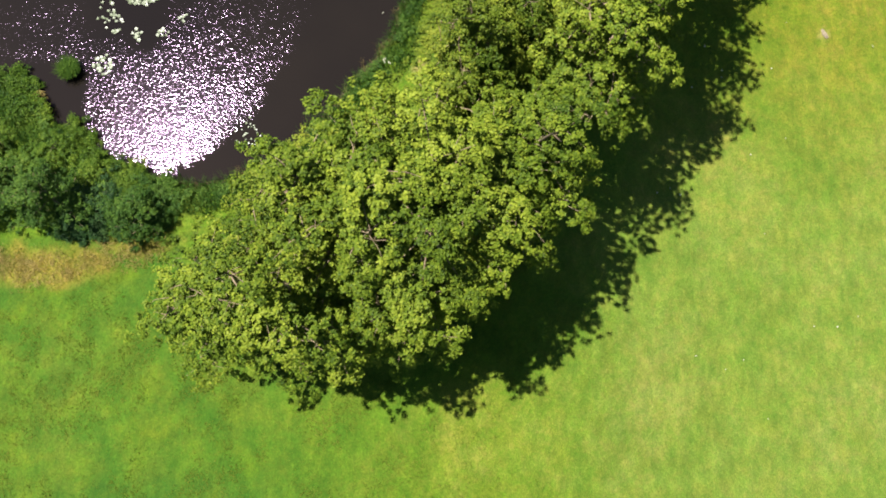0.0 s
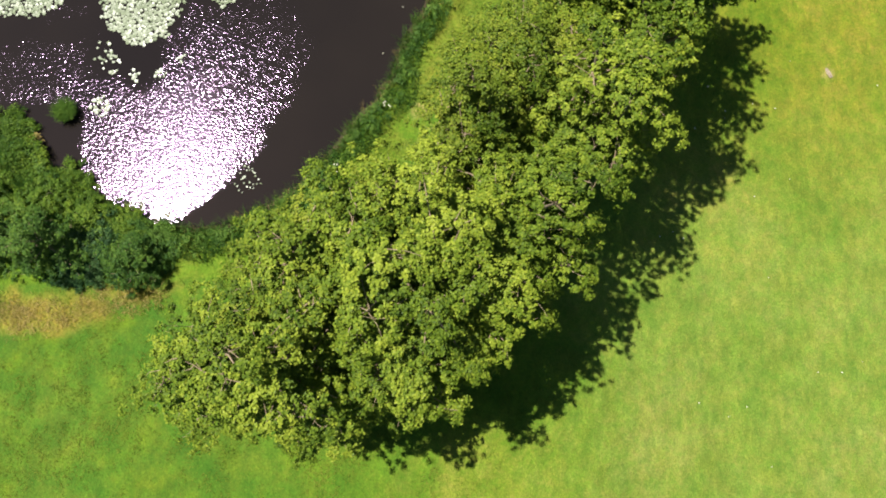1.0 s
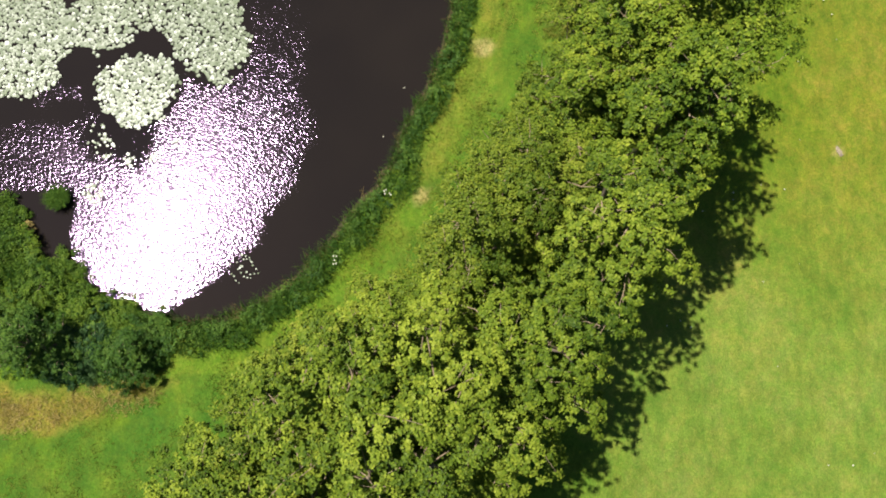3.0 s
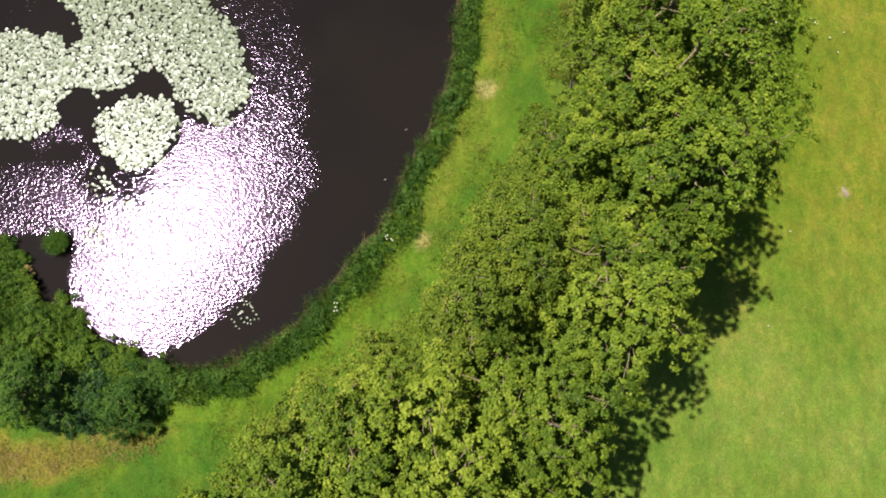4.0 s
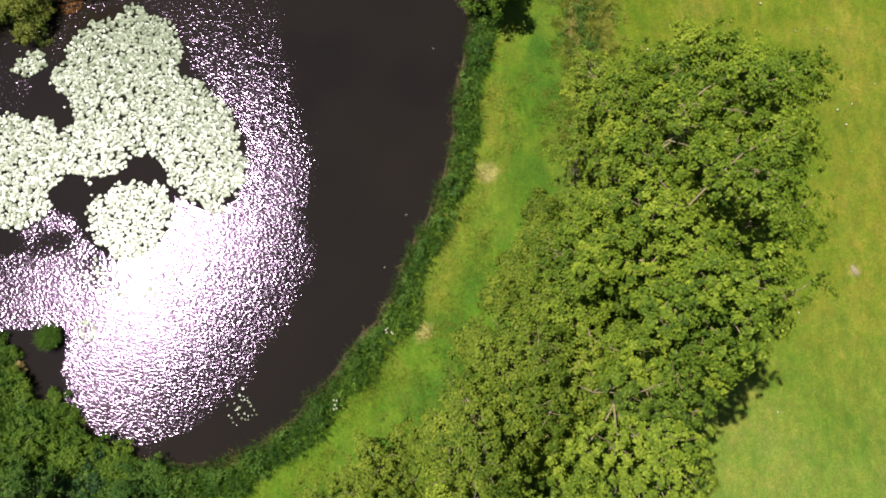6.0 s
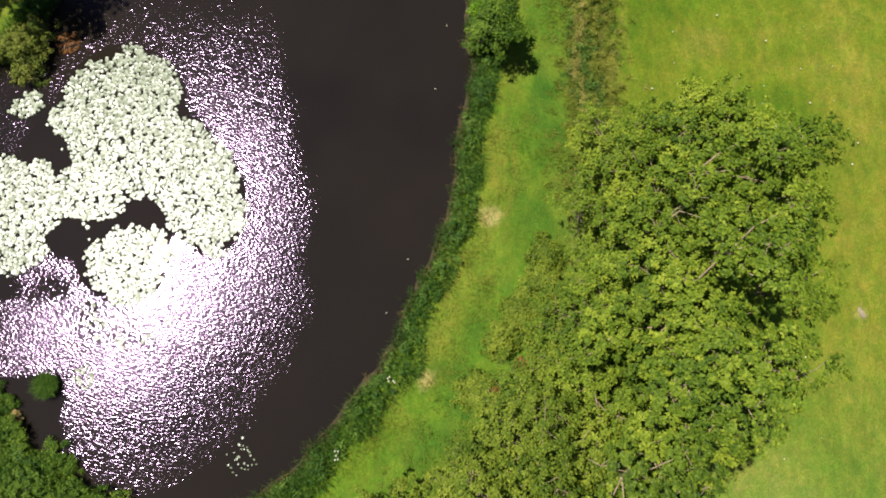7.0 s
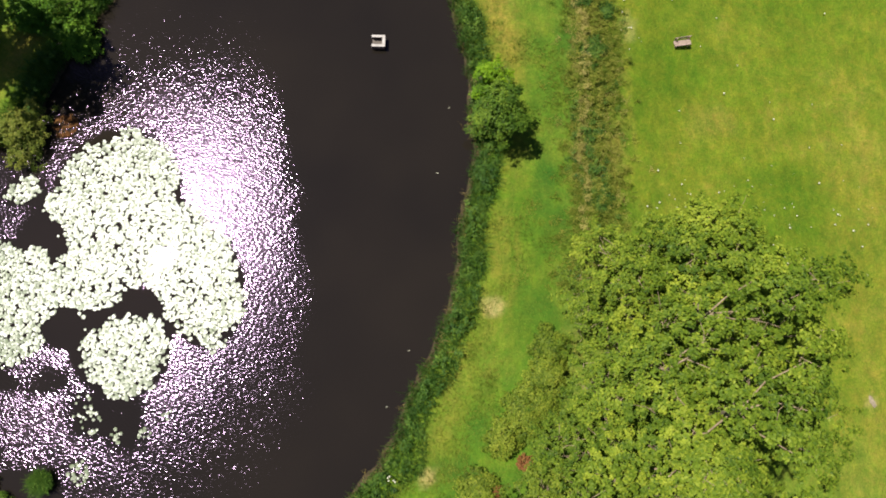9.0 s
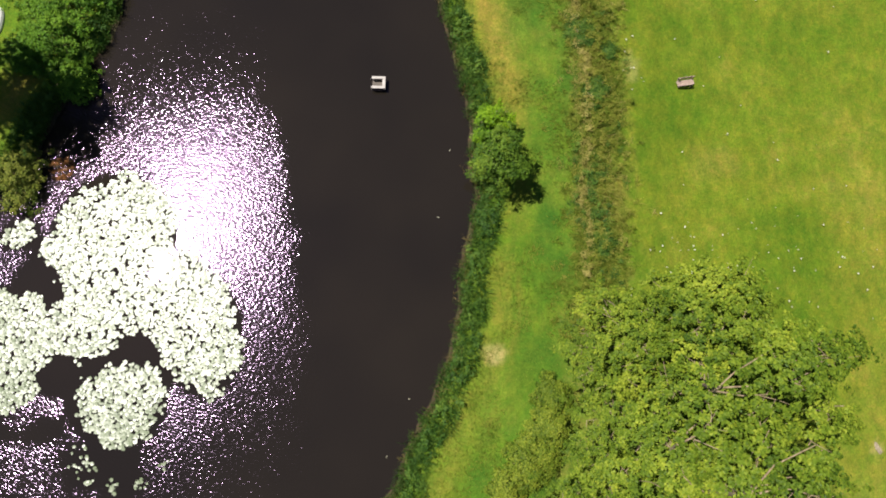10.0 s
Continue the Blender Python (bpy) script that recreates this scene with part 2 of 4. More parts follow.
def blades(rng, roots, height, width, lean, tone):
    """Bent grass blades, two triangles each."""
    n = len(roots)
    a = rng.uniform(0, 2 * math.pi, n)
    side = np.stack([np.cos(a), np.sin(a), 0 * a], 1)
    b = rng.uniform(0, 2 * math.pi, n)
    over = np.stack([np.cos(b), np.sin(b), 0 * b], 1)
    h = (height * rng.uniform(0.6, 1.25, n))[:, None]
    up = np.array((0, 0, 1.0))
    mid = roots + up * h * 0.6 + over * h * lean * 0.35
    tip = roots + up * h * 0.9 + over * h * lean
    w = np.broadcast_to(np.asarray(width, float).reshape(-1, 1), (n, 1))
    verts = np.stack([roots - side * w * 0.5, roots + side * w * 0.5, mid + side * w * 0.4, mid - side * w * 0.4, tip], 1).reshape(-1, 3)
    k = np.arange(n)[:, None] * 5
    tris = np.concatenate([k + (0, 1, 2), k + (0, 2, 3), k + (3, 2, 4)], 1).reshape(-1, 3)
    return verts, tris, np.repeat(tone, 5)


# ---- shoreline ----
SHORE = [(-0.5, 62), (1.1, 52.8), (1.9, 49.1), (2.7, 45.1), (2.7, 41.7), (2.9, 38.7), (2.1, 35.8), (1.3, 31.2), (0.6, 28.8), (-1.1, 24.9),
         (-2.4, 21.7), (-4.8, 18.7), (-7.9, 15.1), (-11.6, 12.6), (-14.9, 12.1), (-17.9, 12.5), (-20.6, 13.9), (-23.4, 15.6), (-25.0, 17.4), (-27.4, 19.4),
         (-30, 22), (-32, 27), (-31.5, 35), (-28.5, 40), (-26, 42), (-24.6, 45), (-23.0, 48), (-21.4, 50.5), (-20.5, 53.5), (-21, 60), (-16, 68), (-7, 68)]


def spline(points, steps, closed=True):
    p, out = np.array(points, float), []
    n = len(p)
    for i in range(n if closed else n - 1):
        a, b, c, d = (p[(i + k) % n] if closed else p[min(max(i + k, 0), n - 1)] for k in (-1, 0, 1, 2))
        for t in np.linspace(0, 1, steps, endpoint=False):
            out.append(0.5 * (2 * b + (c - a) * t + (2 * a - 5 * b + 4 * c - d) * t * t + (3 * b - a - 3 * c + d) * t ** 3))
    return np.array(out)


def wobble(x, y, scale, seed):
    """Cheap smooth noise, about -1 to 1."""
    out = 0
    r = np.random.default_rng(seed)
    for k in range(5):
        a, f, ph = r.uniform(0, 6.28), scale * r.uniform(0.6, 1.9), r.uniform(0, 6.28, 2)
        out = out + np.sin((x * math.cos(a) + y * math.sin(a)) * f + ph[0] + 1.3 * np.sin((y * math.cos(a) - x * math.sin(a)) * f * 0.7 + ph[1]))
    return out / 3.2


EDGE = spline(SHORE, 8)
EDGE[:, 0] += 0.16 * wobble(EDGE[:, 0], EDGE[:, 1], 1.9, 5)
EDGE[:, 1] += 0.16 * wobble(EDGE[:, 0], EDGE[:, 1], 1.9, 6)
EDGE[:, 0] += 0.28 * np.clip((EDGE[:, 1] - 22) / 6, 0, 1) * (EDGE[:, 0] > -9)


def shore_distance(x, y):
    """Signed distance to the water's edge: positive on land."""
    x, y = np.asarray(x, float).ravel(), np.asarray(y, float).ravel()
    best, inside = np.full(len(x), 1e9), np.zeros(len(x), bool)
    for (ax, ay), (bx, by) in zip(EDGE, np.roll(EDGE, -1, 0)):
        dx, dy = bx - ax, by - ay
        t = np.clip(((x - ax) * dx + (y - ay) * dy) / (dx * dx + dy * dy + 1e-12), 0, 1)
        best = np.minimum(best, (x - ax - t * dx) ** 2 + (y - ay - t * dy) ** 2)
        cross = (ay > y) != (by > y)
        inside ^= cross & (x < (bx - ax) * (y - ay) / (by - ay + 1e-12) + ax)
    return np.sqrt(best) * np.where(inside, -1, 1)


def smooth(a, b, v):
    t = np.clip((v - a) / (b - a), 0, 1)
    return t * t * (3 - 2 * t)


WATER_Z = 0.0


def ground_z(x, y, d):
    """Banked pond: the meadow falls away to the east of the tree row."""
    fall = np.interp(x, [-60, 1, 5, 9, 13, 18, 29, 45, 90], [0.5, 0.45, 0.4, 0.0, -0.95, -1.9, -2.9, -3.7, -4.2])
    land = 0.05 + fall * smooth(0.0, 1.6, d) + 0.05 * wobble(x, y, 0.5, 8) * smooth(0.5, 3, d)
    return np.where(d > 0, land, 0.05 - 1.2 * smooth(0, 3, -d))


def axis(lo, hi, step, far):
    grow = [hi]
    while grow[-1] < far:
        grow.append(grow[-1] + max(step * 2, (grow[-1] - hi) * 0.5))
    low = [lo]
    while low[-1] > -far:
        low.append(low[-1] - max(step * 2, (lo - low[-1]) * 0.5))
    return np.array(low[:0:-1] + list(np.arange(lo, hi, step)) + grow)


def spot(x, y, cx, cy, rx, ry, seed=3):
    """Soft uneven patch, 1 inside."""
    r = np.hypot((x - cx) / rx, (y - cy) / ry) + 0.3 * wobble(x, y, 2.5 / min(rx, ry), seed)
    return 1 - smooth(0.45, 1.15, r)


def hedge_x(y):
    """Middle of the strip of rough herbage that runs along the field."""
    return np.interp(y, [20, 28, 34, 41, 48, 54, 62], [8.0, 9.3, 10.6, 11.0, 11.3, 11.2, 10.8])


def build_ground():
    xs, ys = axis(-40, 46, 0.3, 3000), axis(-16, 72, 0.3, 3000)
    gx, gy = (g.ravel() for g in np.meshgrid(xs, ys))
    d = shore_distance(gx, gy)
    z = ground_z(gx, gy, d)
    nx = len(xs)
    i = np.arange(nx - 1)[None, :] + nx * np.arange(len(ys) - 1)[:, None]
    faces = np.stack([i, i + 1, i + 1 + nx, i + nx], -1).reshape(-1, 4)
    east = (gx > -12) & (gy > 8)
    n1, n2 = wobble(gx, gy, 0.9, 11), wobble(gx, gy, 2.6, 12)
    # trodden dry line beside the reeds, broken up
    dry = np.exp(-((d - 2.1 - 0.25 * n1) / 0.75) ** 2) * smooth(-0.6, 0.7, n1 + 0.5 * n2 + 0.35) * smooth(17, 24, gy) * east * 0.42
    for track in (1.75, 2.75, 3.35):
        dry = np.maximum(dry, 0.42 * np.exp(-((d - track - 0.12 * n1) / 0.2) ** 2) * smooth(-0.5, 0.6, wobble(gx, gy, 0.6, 13 + int(track))) * smooth(17, 24, gy) * east)
    dry = np.maximum(dry, np.exp(-((d - 2.6) / 1.1) ** 2) * smooth(43, 47, gy) * (gx < 8) * 0.95)
    dry = np.maximum(dry, 0.85 * np.maximum(spot(gx, gy, 11.1, 48.8, 1.0, 1.3, 25), spot(gx, gy, 12.0, 39.0, 1.0, 2.2, 26)))
    dry = np.maximum(dry, 0.4 * np.exp(-((gx - 13.6 - 0.15 * n1) / 0.22) ** 2) * smooth(38, 41, gy) * (1 - smooth(46, 48, gy)))
    dry = np.maximum(dry, 0.9 * spot(gx, gy, -23.5, 7.2, 4.4, 1.5, 21))
    dry = np.maximum(dry, 0.8 * spot(gx, gy, -18.2, 8.4, 2.8, 0.8, 22))
    dry = np.maximum(dry, 0.55 * spot(gx, gy, 19.4, 41.9, 2.0, 1.5, 23))
    dry = np.maximum(dry, 0.16 * smooth(0.35, 1.0, wobble(gx, gy, 0.28, 31)) * (gx > 13))
    dry = np.maximum(dry, 0.2 * spot(gx, gy, 30, 31, 4, 14, 27))
    lush = 0.75 * smooth(2.0, 4.6, d) * (1 - smooth(7.0, 9.5, d)) * (0.75 + 0.35 * n1) * (gy > 8) * (gx > -16) * (gx < hedge_x(gy) + 1)
    lush = np.maximum(lush, 0.9 * spot(gx, gy, 1.0, 18.0, 2.6, 4.0, 24))
    lush = np.maximum(lush, (0.72 + 0.28 * smooth(0.1, 0.9, wobble(gx, gy, 0.35, 32))) * (1 - smooth(-16, 4, gx)) * (gy < 9) * (d > 3))
    rough = np.exp(-((gx - hedge_x(gy) - 0.4 * n1) / (1.7 + 0.4 * n2)) ** 4) * (gy > 18) * (gy < 75) * (0.4 + 0.3 * n2)
    rough = np.clip(rough, 0, 1)
    bare = np.maximum.reduce([0.9 * spot(gx, gy, 3.6, 29.5, 0.8, 0.7, 41), 0.75 * spot(gx, gy, -0.7, 19.6, 0.6, 0.7, 42), 0.6 * spot(gx, gy, 28.2, 22.8, 0.45, 0.5, 43),
                              0.4 * spot(gx, gy, 14.0, 48.6, 0.7, 1.2, 44)])
    mud = 1 - smooth(-0.1, 0.35, d)
    me = mesh_of("ground", np.stack([gx, gy, z], 1), faces, GRASS, [("field", 0.6 * smooth(11, 15, gx)), ("south", 0.75 * smooth(2, 16, gx) * (1 - smooth(6, 26, gy))), ("dry", np.clip(dry, 0, 1)), ("lush", np.clip(lush, 0, 1)), ("rough", rough), ("bare", bare), ("mud", mud)], True)
    tagged(new("ground", me), "sunlit green meadow grass with dry yellow patches", "ground", kind="structure")


build_ground()

# lily beds: centre, radii, turn of each lobe
LILY_BEDS = [
    [(-18.8, 27.3, 2.6, 2.4, 10)],
    [(-19.7, 37.0, 4.0, 4.5, 12), (-14.4, 31.5, 2.5, 3.9, 14), (-21.4, 32.2, 2.3, 2.2, 0), (-17.2, 34.4, 3.3, 2.8, 0)],
    [(-26.9, 30.8, 3.9, 3.7, -20)],
    [(-25.7, 37.9, 1.1, 0.8, 30)],
]


def lily_cover(x, y, grow=0.0):
    """Above 0 inside the lily beds."""
    best = np.full(np.shape(x), -9.0)
    for bed in LILY_BEDS:
        for cx, cy, rx, ry, turn in bed:
            c, s = math.cos(radians(turn)), math.sin(radians(turn))
            u, v = (x - cx) * c + (y - cy) * s, (y - cy) * c - (x - cx) * s
            best = np.maximum(best, 1 - np.hypot(u / (rx + grow), v / (ry + grow)))
    return best


def build_water():
    xs, ys = np.arange(-34, 5.01, 0.4), np.arange(8, 72.01, 0.4)
    gx, gy = (g.ravel() for g in np.meshgrid(xs, ys))
    d = shore_distance(gx, gy)
    nx = len(xs)
    i = np.arange(nx - 1)[None, :] + nx * np.arange(len(ys) - 1)[:, None]
    faces = np.stack([i, i + 1, i + 1 + nx, i + nx], -1).reshape(-1, 4)
    faces = faces[(d[faces] < 0.9).all(1)]
    calm = np.maximum(smooth(-0.05, 0.1, lily_cover(gx, gy, 0.15)), 1 - smooth(2.8, 3.5, np.hypot(gx + 19.2, gy - 28.2)))
    for cx, cy, rx, ry, much in ((-23.8, 34.6, 2.0, 3.0, 1), (-22.0, 29.0, 2.6, 1.5, 1), (-16.7, 30.0, 1.6, 2.6, 1), (-19.6, 23.8, 3.0, 2.3, 0.55), (-23.2, 25.8, 2.2, 1.0, 0.5), (-18.7, 30.9, 1.9, 1.5, 1), (-27.5, 26.4, 3.0, 1.2, 0.7)):
        calm = np.maximum(calm, much * spot(gx, gy, cx, cy, rx, ry, 51))
    calm = np.maximum(calm, (1 - smooth(-23.0, -22.2, gx + 0.3 * wobble(gx, gy, 1.5, 54))) * (1 - smooth(20.2, 21.0, gy)))
    # the tree row keeps the wind off the eastern water
    lee = np.interp(gy, [11, 13.4, 14.8, 17.0, 20.2, 23.3, 29.6, 33, 46.6, 60], [-18.4, -15.8, -13.2, -10.6, -8.2, -6.8, -6.6, -7.0, -9.2, -9.6])
    open_water = 1 - smooth(-2.0, 1.5, gx - lee + 0.5 * wobble(gx, gy, 0.9, 53))
    ripple = (1 - 0.92 * calm) * (0.07 + 0.93 * open_water) * smooth(0.1, 0.9, -d + 0.2 * wobble(gx, gy, 1.1, 52))
    ripple = ripple * (1 - 0.2 * smooth(42, 49, gy))
    ripple = ripple * (1 + 0.2 * (1 - smooth(-25, -22.5, gx)) * (1 - smooth(24, 27, gy)))
    me = mesh_of("pond_water", np.stack([gx, gy, np.full(len(gx), WATER_Z)], 1), faces, WATER, [("ripple", ripple)], True)
    tagged(new("pond_water", me), "dark brown pond water glittering in the sun", "water", kind="structure")


build_water()


def pad_shape(rng, r):
    """One floating leaf: a notched disc with a raised rim and a thickness."""
    ring = np.linspace(0.25, 2 * math.pi - 0.25, 8)
    tilt = rng.normal(0, 0.04, 2)
    px, py = np.cos(ring) * r, np.sin(ring) * r
    top = np.concatenate([[(0, 0, 0.02)], np.stack([px, py, 0.027 + px * tilt[0] + py * tilt[1]], 1)])
    return top


PAD_FAN = np.array([(0, k, k + 1) for k in range(1, 8)])


def build_lilies():
    rng = np.random.default_rng(4)
    shapes = [mesh_of("lily_pad", pad_shape(rng, r), PAD_FAN, PAD, [("tone", np.full(9, t))], True) for r in (0.095, 0.115, 0.14) for t in (0.35, 0.45, 0.55, 0.65)]

    def single(x, y, parent, size=1.0):
        o = under(new("lily_pad", shapes[rng.integers(len(shapes))]), parent)
        o.matrix_basis = pose(x, y, rng.uniform(0, 0.04), 0, 0, rng.uniform(0, 360))
        o.scale = (size, size, 1)

    for bed, label in zip(LILY_BEDS, ("round bed of pale green floating lily pads", "large lobed bed of pale green lily pads on dark water",
                                      "bed of pale lily pads at the pond's far side", "small loose bed of lily pads")):
        lo = min(b[0] - max(b[2:4]) for b in bed), min(b[1] - max(b[2:4]) for b in bed)
        hi = max(b[0] + max(b[2:4]) for b in bed), max(b[1] + max(b[2:4]) for b in bed)
        g = np.stack(np.meshgrid(np.arange(lo[0] - 1, hi[0] + 1, 0.15), np.arange(lo[1] - 1, hi[1] + 1, 0.15)), -1).reshape(-1, 2)
        g = g + rng.uniform(-0.08, 0.08, g.shape)
        depth = np.full(len(g), -9.0)
        for cx, cy, rx, ry, turn in bed:
            c, s = math.cos(radians(turn)), math.sin(radians(turn))
            u, v = (g[:, 0] - cx) * c + (g[:, 1] - cy) * s, (g[:, 1] - cy) * c - (g[:, 0] - cx) * s
            a = np.arctan2(v, u)
            rim = 1 + 0.07 * np.sin(3 * a + cx) + 0.05 * np.sin(7 * a + cy) + 0.04 * np.sin(11 * a)
            depth = np.maximum(depth, (rim - np.hypot(u / rx, v / ry)) * min(rx, ry))
        thin = 0.9 - 0.45 * smooth(0.15, 0.9, wobble(g[:, 0], g[:, 1], 4.5, 61)) - 0.15 * smooth(0.1, 1.0, wobble(g[:, 0], g[:, 1], 1.6, 62))
        ok = (depth + rng.normal(0, 0.12, len(g)) > 0) & (rng.random(len(g)) < thin)
        g, depth = g[ok], depth[ok]
        cx, cy = g.mean(0)
        root = thing("lily_bed", cx, cy, WATER_Z, label, "water lilies", "lily beds")
        g = g - (cx, cy)
        order = np.argsort(-(g[:, 0] * 0.8 - g[:, 1] * 0.6))
        for x, y in g[order[:280]]:
            single(x, y, root)
        g = g[order[280:]]
        n = len(g)
        if not n:
            continue
        ring = np.linspace(0.25, 2 * math.pi - 0.25, 8)
        r = rng.uniform(0.08, 0.145, n)
        tilt = rng.normal(0, 0.04, (n, 2))
        ang = rng.uniform(0, 6.28, n)[:, None] + ring[None, :]
        px, py = np.cos(ang) * r[:, None], np.sin(ang) * r[:, None]
        z0 = 0.012 + rng.uniform(0, 0.024, n)
        pz = z0[:, None] + px * tilt[:, :1] + py * tilt[:, 1:] + 0.007
        verts = np.concatenate([np.stack([g[:, 0], g[:, 1], z0], 1)[:, None, :], np.stack([g[:, :1] + px, g[:, 1:] + py, pz], -1)], 1).reshape(-1, 3)
        tris = (np.arange(n)[:, None, None] * 9 + PAD_FAN[None]).reshape(-1, 3)
        me = mesh_of("pad_mat", verts, tris, PAD, [("tone", np.repeat(np.clip(rng.normal(0.5, 0.1, n), 0, 1), 9))], True)
        tagged(under(new("pad_mat", me), root), kind="stuff")
    for x, y, count, size in ((-21.2, 24.2, 16, 0.7), (-21.2, 20.5, 34, 0.6), (-19.2, 22.5, 12, 0.45), (-17.4, 22.5, 9, 0.4), (-20.6, 23.4, 14, 0.55), (-16.1, 23.7, 7, 0.35), (-11.7, 15.5, 30, 0.95), (-24.0, 36.6, 3, 0.2)):
        root = thing("lily_cluster", x, y, WATER_Z, "few loose lily pads floating on dark water", "water lilies", "loose lily clusters")
        for _ in range(count):
            a, q = rng.uniform(0, 6.28), size * math.sqrt(rng.random())
            single(q * math.cos(a), 1.2 * q * math.sin(a), root, rng.uniform(0.4, 0.6) if x > -12 else 0.85)


build_lilies()


# ---- trees ----
def crown_plan(rng, height, spread, boughs, base, dome, rag):
    """Bough centres over an uneven dome, their bearings and how far out each sits."""
    lobes = rng.uniform(0, 6.28, 3)

    def reach(a):
        return spread * (0.88 + 0.15 * np.sin(2 * a + lobes[0]) + 0.12 * np.sin(3 * a + lobes[1]) + 0.08 * np.sin(5 * a + lobes[2]))

    # boughs spread over the crown by the golden angle, the last ones hanging down its sides
    i = np.arange(boughs)
    sides = i >= int(boughs * 0.78)
    top = (~sides).sum()
    a = i * 2.39996 + rng.normal(0, 0.25, boughs)
    rho = np.where(sides, rng.uniform(0.75, 0.95, boughs), np.sqrt((i + 0.5) / top) * rng.uniform(0.88, 1.06, boughs))
    zb = base * height
    lift = np.maximum(0, 1 - np.clip(rho, 0, 1) ** 2.4) ** dome
    zz = zb + (height - zb) * lift * rng.uniform(rag, 1.0, boughs)
    zz = np.where(sides, height * rng.uniform(0.45 * base, base, boughs), zz + np.where(rho > 0.8, rng.uniform(-0.05, 0.12, boughs) * height, 0))
    zz = np.minimum(zz, height)
    rr = rho * reach(a)
    return np.stack([rr * np.cos(a), rr * np.sin(a), zz - 0.3], 1), a, rho


def make_tree(name, x, y, height, spread, seed, leaf, label, category="tree", group="", boughs=48, clumps=24, per=30, length=0.15, base=0.6, clump_r=0.19, bough_r=0.92, dome=0.55, rag=0.36, bare=0, sink=0.0):
    rng = np.random.default_rng(seed)
    d = shore_distance([x], [y])
    root = thing(name, x, y, float(ground_z(np.array([x]), np.array([y]), d)[0]), label, category, group)
    centres, a, rho = crown_plan(rng, height, spread, boughs, base, dome, rag)
    low = (rng.random(boughs) < sink) & (rho < 0.88)
    centres[:, 2] -= np.where(low, rng.uniform(1.0, 2.2, boughs), 0)
    tone = np.clip(rng.normal(0.47, 0.2, boughs) + rng.normal(0, 0.07), 0, 1)
    out = np.stack([np.cos(a) * rho, np.sin(a) * rho, 0.5 + 0 * a], 1)
    # rosettes on each bough
    cc, oo, tt = [], [], []
    for k in range(boughs):
        size = bough_r * rng.uniform(0.75, 1.25)
        j = np.arange(clumps) + 0.5
        up, turn = 1 - 1.25 * j / clumps, j * 2.39996 + rng.uniform(0, 6.28)
        w = np.stack([np.sqrt(1 - up ** 2) * np.cos(turn), np.sqrt(1 - up ** 2) * np.sin(turn), up], 1) + rng.normal(0, 0.13, (clumps, 3))
        w *= size * rng.uniform(0.75, 1.05, (clumps, 1))
        w[:, 2] *= 0.46
        radial = np.array((math.cos(a[k]), math.sin(a[k]), 0))
        run = w @ radial
        w = w * (0.74, 0.74, 1) + radial * (run * 0.85)[:, None]
        w[:, 2] -= 0.2 * run * rho[k]
        cc.append(centres[k] + w)
        oo.append(out[k] * 0.6 + w / size)
        tt.append(np.clip(tone[k] + rng.normal(0, 0.1, clumps), 0, 1))
    cc = np.concatenate(cc)
    cc[:, 2] = np.maximum(cc[:, 2], 0.25)
    verts, tris, tones = leaves(rng, cc, np.concatenate(oo), np.concatenate(tt), clump_r, per, length)
    under(new("crown", mesh_of("crown", verts, tris, leaf, [("tone", tones)])), root)
    # trunk, main limbs, twigs
    thick = 0.022 * height + 0.03
    fork = height * 0.3
    sway = rng.normal(0, 0.12, (5, 2)) * spread * 0.2
    trunk = [((sway[k, 0] * k / 4, sway[k, 1] * k / 4, -0.25 + (height * 0.72) * k / 4), thick * (1.25 if k == 0 else 1 - 0.2 * k)) for k in range(5)]
    tv, tf = tubes([trunk], 10)
    stem = under(new("trunk", mesh_of("trunk", tv, tf, BARK, smooth=True)), root)
    mains = np.argsort(rng.random(boughs))[:9]
    twig_lines = []
    starts = []
    for k in mains:
        z0 = fork + (centres[k, 2] - fork) * rng.uniform(0.05, 0.35)
        s = np.array((0, 0, max(z0, fork * 0.8)))
        e = centres[k]
        m1 = s + (e - s) * 0.45 + rng.normal(0, 0.2, 3) + (0, 0, -0.05 * height * rng.random())
        line = [(s, thick * 0.5), (m1, thick * 0.34), (s + (e - s) * 0.8 + rng.normal(0, 0.15, 3), thick * 0.2), (e, thick * 0.08)]
        lv, lf = tubes([line], 6)
        under(new("limb", mesh_of("limb", lv, lf, BARK, smooth=True)), stem)
        for (p0, _), (p1, _) in zip(line, line[1:]):
            starts += [np.asarray(p0) + (np.asarray(p1) - p0) * t for t in (0.1, 0.35, 0.6, 0.85)]
    starts = np.array(starts)
    for k in range(boughs):
        s = starts[np.argsort(np.linalg.norm(starts - centres[k], axis=1))[rng.integers(4)]]
        e = centres[k] + (0, 0, -0.1)
        twig_lines.append([(s, thick * 0.1), ((s + e) / 2 + rng.normal(0, 0.25, 3) - (0, 0, 0.25), thick * 0.07), (e - (0, 0, 0.35), thick * 0.04)])
        for c in cc[k * clumps:(k + 1) * clumps:6] - (0, 0, 0.16):
            o = e + rng.normal(0, 0.3, 3) * (1, 1, 0.4) - (0, 0, 0.3)
            twig_lines.append([(o, thick * 0.05), ((o + c) / 2 + rng.normal(0, 0.1, 3) - (0, 0, 0.08), 0.014), (c, 0.007)])
